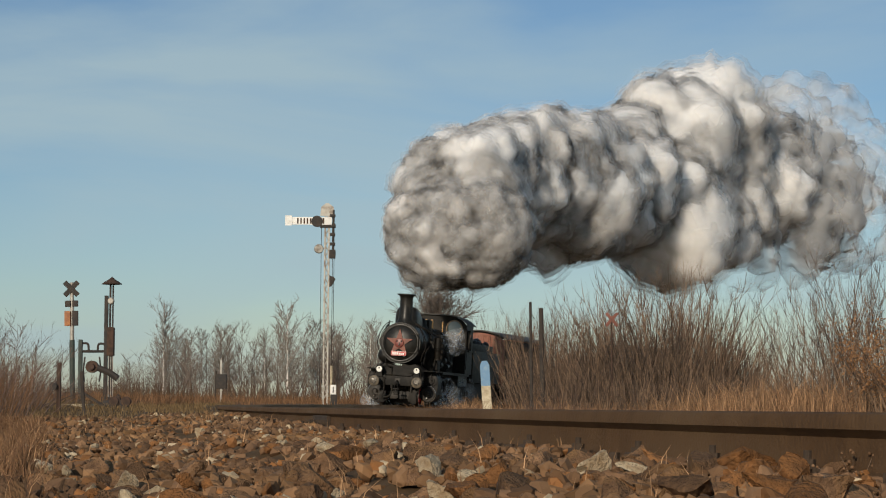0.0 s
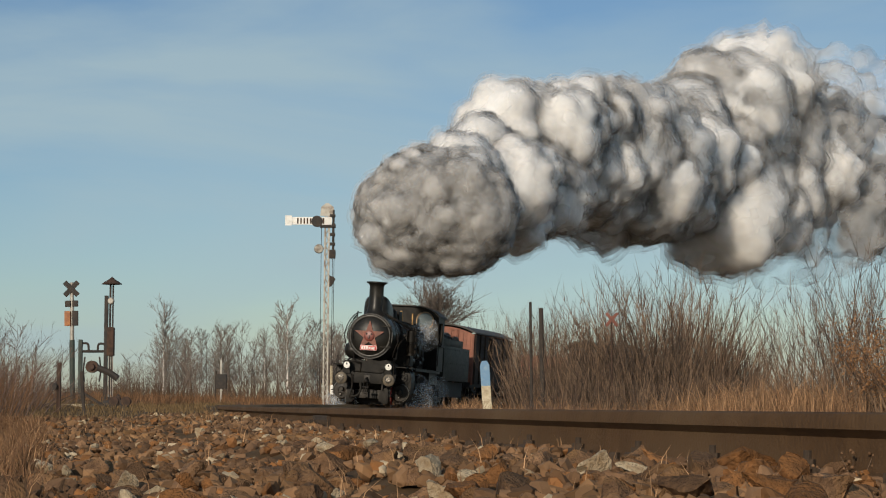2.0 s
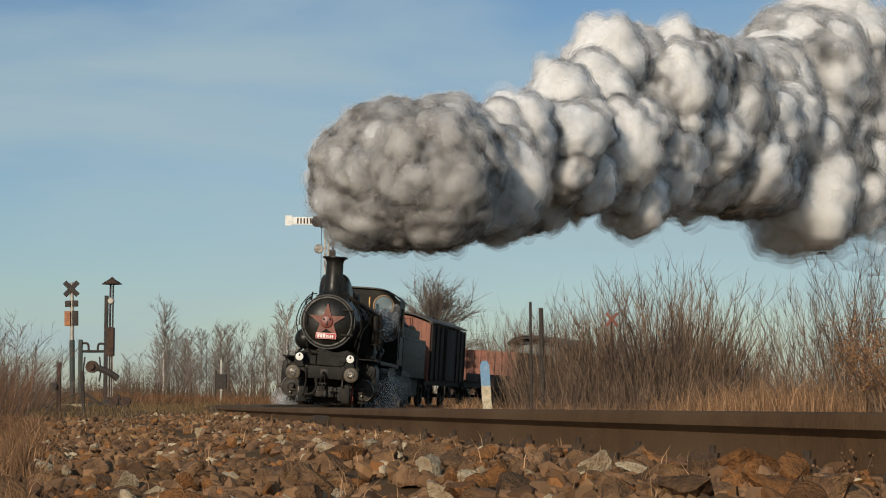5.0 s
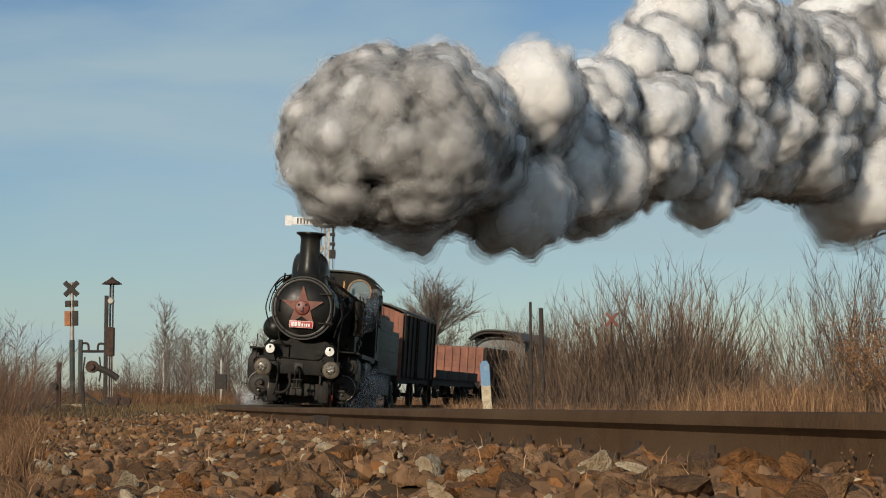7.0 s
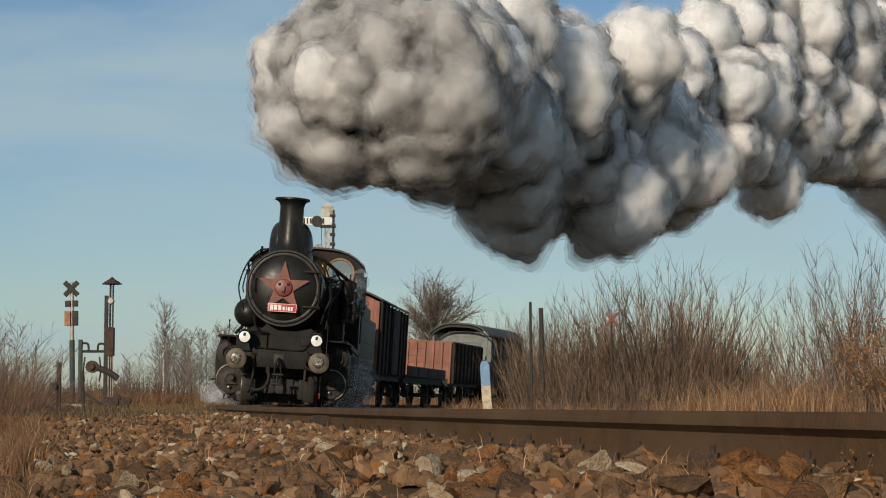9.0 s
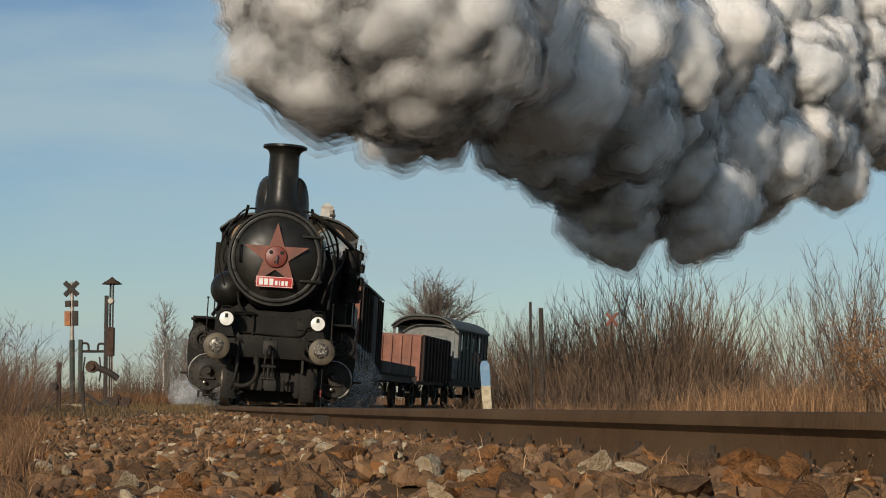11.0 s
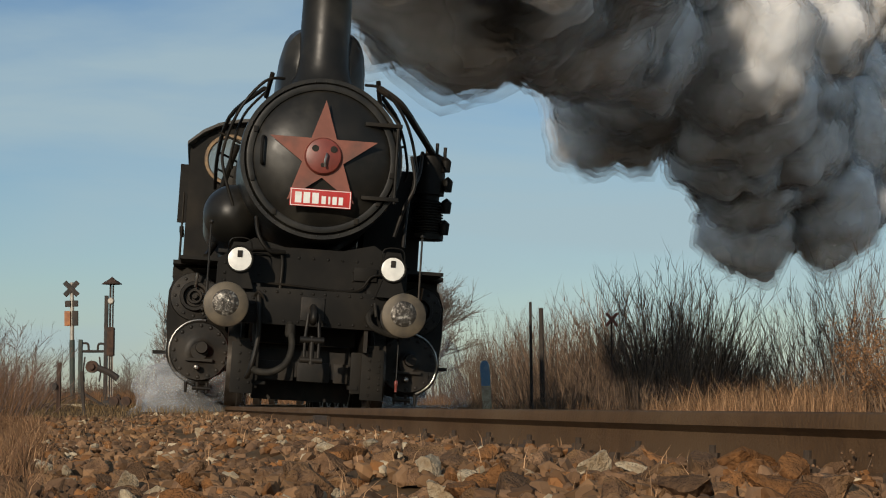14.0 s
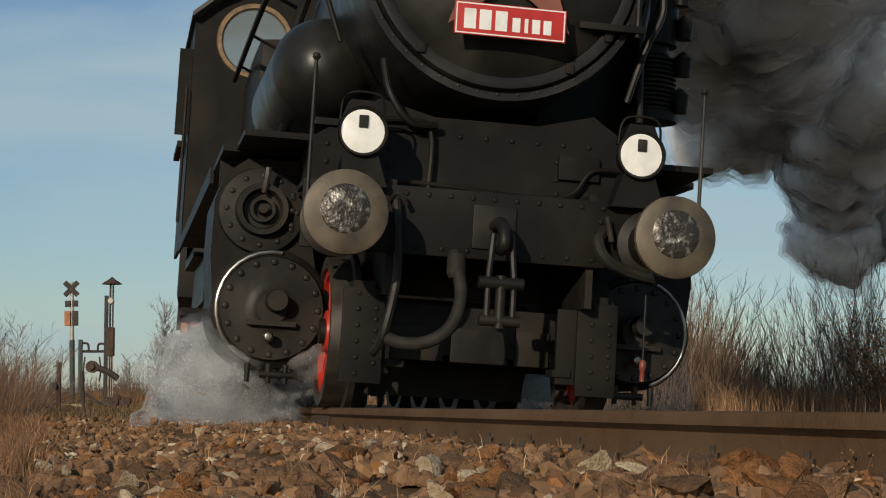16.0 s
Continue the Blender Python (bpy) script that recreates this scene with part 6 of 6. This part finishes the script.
def meadow(rnd, n):
    for _ in range(n):
        d = rnd.uniform(28, 58)
        px = rnd.uniform(790, 1680)
        x = (px - 784) / 3207 * d
        if off_track(x, d) > 2.6 and rnd.random() < 0.62 + 0.9 * noise.noise((x * 0.9, d * 0.4, 5)):
            tall = 0.30 + 0.42 * noise.noise((x * 0.6, d * 0.6, 1)) + 0.42 * min(max((px - 1150) / 200, 0), 1)
            yield x, d, -0.36, max(0.15, tall) * rnd.uniform(0.6, 1.25)


def outer_bank(rnd, n):
    k = 0
    while k < n:
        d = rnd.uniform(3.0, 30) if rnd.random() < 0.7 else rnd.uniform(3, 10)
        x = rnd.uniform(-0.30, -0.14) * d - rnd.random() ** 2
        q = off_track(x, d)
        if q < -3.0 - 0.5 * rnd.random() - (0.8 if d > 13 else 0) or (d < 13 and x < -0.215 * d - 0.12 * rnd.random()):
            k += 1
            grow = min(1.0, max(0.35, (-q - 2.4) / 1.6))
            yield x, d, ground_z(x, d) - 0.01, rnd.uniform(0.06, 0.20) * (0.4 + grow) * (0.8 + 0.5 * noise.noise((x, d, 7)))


rnd = random.Random(33)
grass("tall_dry_grass", "tall straw-coloured dry grass inside the curve", meadow(rnd, 20000), M_GRASS, 1)
grass("brown_dry_grass", "tall reddish-brown dead stalks inside the curve", meadow(rnd, 16000), M_GRASS_RED, 9)
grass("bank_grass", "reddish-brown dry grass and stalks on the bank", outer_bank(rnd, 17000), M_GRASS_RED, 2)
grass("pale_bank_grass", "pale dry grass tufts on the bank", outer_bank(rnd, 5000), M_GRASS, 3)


def far_verge(rnd, n):
    for _ in range(n):
        d = rnd.uniform(36, 80) if rnd.random() < 0.6 else rnd.uniform(80, 150)
        px = rnd.uniform(-20, 800)
        x = (px - 784) / 3207 * d
        if abs(off_track(x, d)) > 2.4:
            yield x, d, ground_z(x, d) - 0.02, rnd.uniform(0.15, 0.55) * (1.5 if d > 90 else 0.7)


grass("far_dry_grass", "low withered grass along the far verge", far_verge(rnd, 22000), M_GRASS_RED, 4)


def crossing_turf(rnd, n):
    for _ in range(n):
        d = 12 + 28 * rnd.random() ** 0.8
        x = (rnd.uniform(60, 640) - 784) / 3207 * d
        q = off_track(x, d)
        if q < -1.0 and rnd.random() < (d - 11) / 7 and rnd.random() < 0.7 + noise.noise((x * 1.1, d * 0.5, 9)):
            yield x, d, ground_z(x, d) - 0.01, rnd.uniform(0.03, 0.10) * (1.0 + 0.6 * noise.noise((x * 0.8, d * 0.4, 4)))


grass("crossing_turf", "short brown withered turf beside the crossing", crossing_turf(rnd, 16000), M_TURF, 6)


def ballast_weeds(rnd, n):
    for _ in range(n):
        x, y = stone_spot(rnd, 3.0, 13.0)
        for _ in range(3):
            yield x + rnd.gauss(0, 0.015), y + rnd.gauss(0, 0.015), ground_z(x, y), rnd.uniform(0.03, 0.08)


grass("ballast_weeds", "thin dry weeds between the stones", ballast_weeds(rnd, 150), M_GRASS, 5)
# the withered plant by the rail
w = thing("withered_weed", "withered weed with grey seed heads beside the rail", "weed", at=pose(0.86, 3.74, -0.14))
rr = random.Random(8)
vs, fs, bm = [], [], bmesh.new()
for k in range(9):
    pts = twig(vs, fs, Vector((rr.uniform(-0.02, 0.02), 0, 0)), Vector((rr.gauss(0, 0.5), rr.gauss(0, 0.3), 1)), rr.uniform(0.05, 0.12), 0.0016, rr, 0.5, 4)
    for q in pts[1:]:
        for _ in range(2):
            bmesh.ops.create_icosphere(bm, subdivisions=1, radius=rr.uniform(0.002, 0.0045), matrix=Matrix.Translation(q + Vector((rr.gauss(0, 0.006), rr.gauss(0, 0.006), rr.gauss(0, 0.006)))))
st = new("stem", raw_mesh("stem", vs, fs, M_TWIG))
st.parent = w
tagged(part("seed_head", bm, M_STONE, w), "grey seed heads", kind="stuff")

# ---- smoke and steam ----
def vapour(name, colour, thin=None, scale=1.4, through=0.45, torn=(0.32, 0.66)):
    """Scattering white vapour: diffuse and translucent; thin gives the least and most clear share, by a noise."""
    m = bpy.data.materials.new(name)
    m.use_nodes = True
    n, l = m.node_tree.nodes, m.node_tree.links
    n.clear()
    out = n.new("ShaderNodeOutputMaterial")
    d = n.new("ShaderNodeBsdfDiffuse")
    d.inputs["Color"].default_value = (*colour, 1)
    t = n.new("ShaderNodeBsdfTranslucent")
    t.inputs["Color"].default_value = (*colour, 1)
    mx = n.new("ShaderNodeMixShader")
    mx.inputs[0].default_value = through
    l.new(d.outputs[0], mx.inputs[1]), l.new(t.outputs[0], mx.inputs[2])
    end = mx
    if thin:
        tc = n.new("ShaderNodeTexCoord")
        nz = n.new("ShaderNodeTexNoise")
        nz.inputs["Scale"].default_value, nz.inputs["Detail"].default_value, nz.inputs["Roughness"].default_value = scale, 2.5, 0.5
        l.new(tc.outputs["Object"], nz.inputs["Vector"])
        tr = n.new("ShaderNodeBsdfTransparent")
        r = n.new("ShaderNodeMapRange")
        r.inputs["From Min"].default_value, r.inputs["From Max"].default_value = torn
        r.inputs["To Min"].default_value, r.inputs["To Max"].default_value = thin
        l.new(nz.outputs["Fac"], r.inputs["Value"])
        m2 = n.new("ShaderNodeMixShader")
        l.new(r.outputs["Result"], m2.inputs[0])
        l.new(mx.outputs[0], m2.inputs[1]), l.new(tr.outputs[0], m2.inputs[2])
        end = m2
    l.new(end.outputs[0], out.inputs["Surface"])
    return m


# each kind of smoke: a dense heart and veils that grow thinner outwards
VEILS = ((0.50, 0.88), (0.66, 1.0), (0.80, 1.0))


def smoke_heart(name, colour):
    """Dense smoke: light goes in and comes out again up to two metres away."""
    m = bpy.data.materials.new(name)
    m.use_nodes = True
    b = m.node_tree.nodes["Principled BSDF"]
    b.inputs["Base Color"].default_value = (*colour, 1)
    b.inputs["Roughness"].default_value = 1.0
    b.inputs["Specular IOR Level"].default_value = 0.0
    b.inputs["Subsurface Weight"].default_value = 1.0
    b.inputs["Subsurface Radius"].default_value = (1.0, 1.0, 1.0)
    b.inputs["Subsurface Scale"].default_value = 2.0
    return m


def smoke_kind(name, colour, veils=VEILS):
    """Heart and veils of one kind of smoke."""
    return (smoke_heart(name + "_heart", colour),) + tuple(vapour(name + "_veil", colour, v, 1.3 + 0.3 * k, 0.35, (0.36, 0.62)) for k, v in enumerate(veils))


# Three close tones; the young cloud over the chimney takes the darkest.
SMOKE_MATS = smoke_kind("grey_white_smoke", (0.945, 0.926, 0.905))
FRESH_MATS = smoke_kind("warm_fresh_smoke", (0.955, 0.928, 0.900))
DARKER_MATS = smoke_kind("darker_fresh_smoke", (0.915, 0.888, 0.858))
M_OLD = vapour("old_thinning_smoke", (0.95, 0.94, 0.93), (0.66, 1.0), 1.2, 0.4, (0.40, 0.60))
M_STEAM = vapour("thin_white_steam", (0.90, 0.905, 0.91), (0.70, 1.0), 1.2, 0.5, (0.28, 0.66))
M_DRIFT = vapour("drifting_thin_steam", (0.82, 0.81, 0.80), (0.80, 1.0), 0.8, 0.5, (0.30, 0.70))


def puff_mesh(name, seed, sub, radii, mats, lump=0.30):
    """A billowing body: lobes at three sizes on an ellipsoid, a solid heart within a thin fringe."""
    bm = bmesh.new()
    o = Vector((seed * 7.3, seed * 3.1, seed * 1.7))
    layers = ((0.90, sub, 0), (0.96, sub, 1), (1.03, sub, 2), (1.10, sub, 3)) if len(mats) > 1 else ((1.0, sub, 0),)
    for grow, s, slot in layers:
        old = set(bm.faces)
        made = bmesh.ops.create_icosphere(bm, subdivisions=s, radius=1.0)["verts"]
        for v in made:
            d = v.co.normalized()
            p = Vector((d.x * radii[0], d.y * radii[1], d.z * radii[2]))
            h = 0.0
            for f, a in ((1.2, 1.0), (2.6, 0.5), (5.4, 0.22)):
                h += a * 2.2 * abs(noise.noise(p * f + o))
            v.co = p * grow * (1 + lump * (h / 1.72 - 0.5))
        for f in bm.faces:
            if f not in old:
                f.smooth, f.material_index = True, slot
    me = bpy.data.meshes.new(name)
    bm.to_mesh(me)
    bm.free()
    for m in mats:
        me.materials.append(m)
    return me


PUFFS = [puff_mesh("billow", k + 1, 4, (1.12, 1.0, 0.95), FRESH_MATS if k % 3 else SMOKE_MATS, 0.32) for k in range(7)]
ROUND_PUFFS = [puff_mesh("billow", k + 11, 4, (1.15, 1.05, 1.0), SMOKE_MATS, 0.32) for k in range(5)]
OLD_PUFFS = [puff_mesh("billow", k + 71, 4, (1.2, 1.05, 1.0), (M_OLD,), 0.40) for k in range(3)]
HEAD_PUFFS = [puff_mesh("billow", k + 51, 4, (1.1, 1.05, 1.0), DARKER_MATS, 0.32) for k in range(4)]
HEAD = Vector((0.9, 2.35, 7.35))      # the young cloud's heart over the chimney, on the engine's axes
DRIFT = []      # (piece, rows)
LABEL, GROUP = "soft grey-white billow of locomotive smoke in the air", "smoke plume of the locomotive"


def head_at(t):
    late = max(0.0, t - 9.5)
    return rail_pose(travelled(t), 2.5, 9.0) @ HEAD + Vector((-0.17 * late, 0, -0.05 * late))


WIND = Vector((1.45, 0.25, 0.0))
SPAN = [0.0, 0.5, 1.0, 1.5, 2.0, 2.5, 3.0, 4.0, 5.0, 6.0, 7.0, 8.0, 9.0, 10.0, 11.0, 12.0, 13.0, 14.0, 15.0, 16.0]


def spread(age):
    """How far the rim of the plume has swelled, age seconds after the engine left it behind."""
    return 1.15 * (1 - math.exp(-age / 0.8)) + 0.33 * age


def billow(mesh, size, rnd):
    ob = tagged(new("smoke_billow", mesh), LABEL, "smoke", GROUP)
    ob.scale = (size, size, size)
    return ob


def smoke_piece(te, size, ring, along, rnd, mesh):
    """A billow that rolls along in the young cloud until te seconds and is then left behind, drifting and spreading."""
    ob = billow(mesh, size, rnd)
    turn = Vector((rnd.uniform(0, 6.3), rnd.uniform(0, 6.3), rnd.uniform(0, 6.3)))
    swirl = rnd.uniform(-0.16, 0.16)
    a, f = ring
    start = Vector((0.85 + rnd.uniform(-1.1, 1.4), 0.4 + rnd.uniform(-0.7, 0.9), rnd.uniform(-0.5, 0.6)))

    def at(t):
        age = max(0.0, t - te)
        R = spread(age)
        lift = 1.0 + 0.9 * math.exp(-((te + 1.6) / 2.2) ** 2) if te < 0 else (1.25 * math.exp(-te / 7.0) - 0.25 * (1 - math.exp(-te / 8.0)) + 1.3 * min(max((te - 4.5) / 4.0, 0.0), 1.0) * min(max((13.5 - te) / 3.0, 0.0), 1.0)) * (1 - math.exp(-age))
        drift = Vector((0, 0, lift)) + WIND * age * (1 - math.exp(-age / 1.2)) + Vector((0, 0, (0.58 + 0.06 * math.exp(te / 3.0) if te <= 0 else 0.14 + 0.33 * math.exp(-te / 4.0)) * age))
        out = Vector((along * 0.9 * min(age, 1.5) + math.cos(a) * 0.5 * R * f, math.cos(a) * R * f * 0.85, math.sin(a) * R * f))
        return Matrix.Translation(head_at(min(t, te)) + start + drift + out) @ Euler((turn.x + swirl * age, turn.y, turn.z + swirl * 0.6 * age)).to_matrix().to_4x4()

    if te <= 0:
        rows = [(t, at(t)) for t in SPAN]
    else:
        before = [0.4 * i for i in range(41) if 0.4 * i < te - 0.05]
        late = [te, te + 0.1, te + 0.25, te + 0.5, te + 0.9, te + 1.5, te + 2.3, te + 3.4, te + 5.0, te + 7.0, te + 9.5, te + 12.5]
        rows = [(t, at(t)) for t in before + [q for q in late if q < 15.95] + [16.0]]
    DRIFT.append((ob, rows))


rnd = random.Random(77)
# the young cloud itself: four great billows that tumble over the chimney
for k, (off, size, spin) in enumerate((((0, 0, 0), 1.75, 0.22), ((1.1, 0.9, 0.9), 1.9, -0.3), ((-0.85, 0.0, -0.75), 1.15, 0.35), ((0.5, 0.9, -1.05), 1.45, -0.25), ((-0.95, -0.1, 0.45), 1.3, 0.28), ((0.0, -0.3, 1.35), 1.3, -0.3), ((-0.3, -0.9, -0.2), 1.2, 0.3), ((1.6, 0.9, -0.5), 1.6, 0.25), ((0.9, 0.3, 1.75), 1.3, -0.2))):
    ob = billow(HEAD_PUFFS[k % 4], 0.80 * size, rnd)
    DRIFT.append((ob, [(0.4 * i, Matrix.Translation(head_at(0.4 * i) + Vector((off[0], off[1], 0.75 * off[2])) + Vector((math.sin(i * 0.9 + k), math.cos(i * 0.7 + k), math.sin(i * 0.6 + 2 * k))) * 0.12)
                        @ Euler((k + spin * 0.4 * i, 2 * k - 0.5 * spin * 0.4 * i, 0.7 * k + 0.3 * spin * i)).to_matrix().to_4x4()) for i in range(41)]))
# what hangs in the air when the clip begins
te, k = -0.05, 0
while te > -10.5:
    R = 1.3 + spread(-te)
    for j in range(3 if te > -6 else 2):
        size = min(2.9, max(1.6, 0.66 * R)) * rnd.uniform(0.75, 1.2)
        ring = (math.tau * ((k * 0.382) % 1.0) + rnd.uniform(-0.4, 0.4), rnd.uniform(0.5, 1.0) if k % 4 else 0.1)
        smoke_piece(te - rnd.uniform(0, 0.3), size, ring, rnd.uniform(-0.6, 0.6), rnd, ROUND_PUFFS[k % 5] if te > -7.2 else OLD_PUFFS[k % 3])
        k += 1
    te -= 0.17 if te > -1.5 else 0.28 if te > -3 else 0.45
# what is left behind beat by beat
k = 0
while k / 10.5 < 15.9:
    ring = (math.tau * ((k * 0.382) % 1.0) + rnd.uniform(-0.35, 0.35), rnd.uniform(0.5, 1.1) if k % 5 else rnd.uniform(0, 0.3))
    smoke_piece(0.04 + k / 10.5, rnd.uniform(1.15, 1.8), ring, rnd.uniform(-0.7, 0.7), rnd, PUFFS[k % 7])
    k += 1


# steam from the drain cocks rides along with the engine
STEAM_MESH = [puff_mesh("wisp", k + 31, 4, (1.0, 1.0, 1.0), (M_STEAM,), 0.35) for k in range(4)]
DRIFT_MESH = [puff_mesh("wisp", k + 41, 4, (1.0, 1.0, 1.0), (M_DRIFT,), 0.35) for k in range(4)]


def steam_cloud(name, label, centre, size, count, seed, meshes):
    rnd = random.Random(seed)
    t = thing(name, label, "steam")
    for j in range(count):
        u = Vector((rnd.gauss(0, 0.4), rnd.gauss(0, 0.4), rnd.uniform(-0.45, 0.6)))
        r = rnd.uniform(0.28, 0.62) * size[2]
        p = Vector(centre) + Vector((u.x * size[0], u.y * size[1], u.z * size[2]))
        ob = new("wisp", meshes[j % 4])
        ob.parent = t
        ob.matrix_basis = Matrix.LocRotScale(p, Euler((rnd.uniform(0, 6), rnd.uniform(0, 6), rnd.uniform(0, 6))), (r, r * 1.3, r * 0.9))
    RIDES.append((t, 0.0, 2.5, 9.0))


steam_cloud("cylinder_steam", "low white cloud of steam from the open drain cocks", (-1.25, 3.3, 0.0), (0.5, 1.9, 0.62), 30, 3, STEAM_MESH)
steam_cloud("cylinder_steam", "thin grey steam drifting beside the engine's wheels", (1.5, 5.2, 0.42), (0.4, 3.2, 0.9), 10, 4, DRIFT_MESH)
steam_cloud("leaking_steam", "small wisp of steam at the boiler side", (1.3, 6.0, 2.75), (0.25, 1.0, 0.55), 7, 5, STEAM_MESH)

# ---- what moves ----
def motions():
    times = [0.4 * k for k in range(41)]
    for ob, off, front, rear in RIDES:
        walk(ob, [(t, rail_pose(travelled(t) + off, front, rear)) for t in times])
    for ws, y, r in SPINS:
        walk(ws, [(t, pose(0, y, r) @ Matrix.Rotation((travelled(0) - travelled(t)) / r, 4, "X")) for t in [0.1 * k for k in range(161)]])
    for ob, rows in DRIFT:
        walk(ob, rows)


motions()
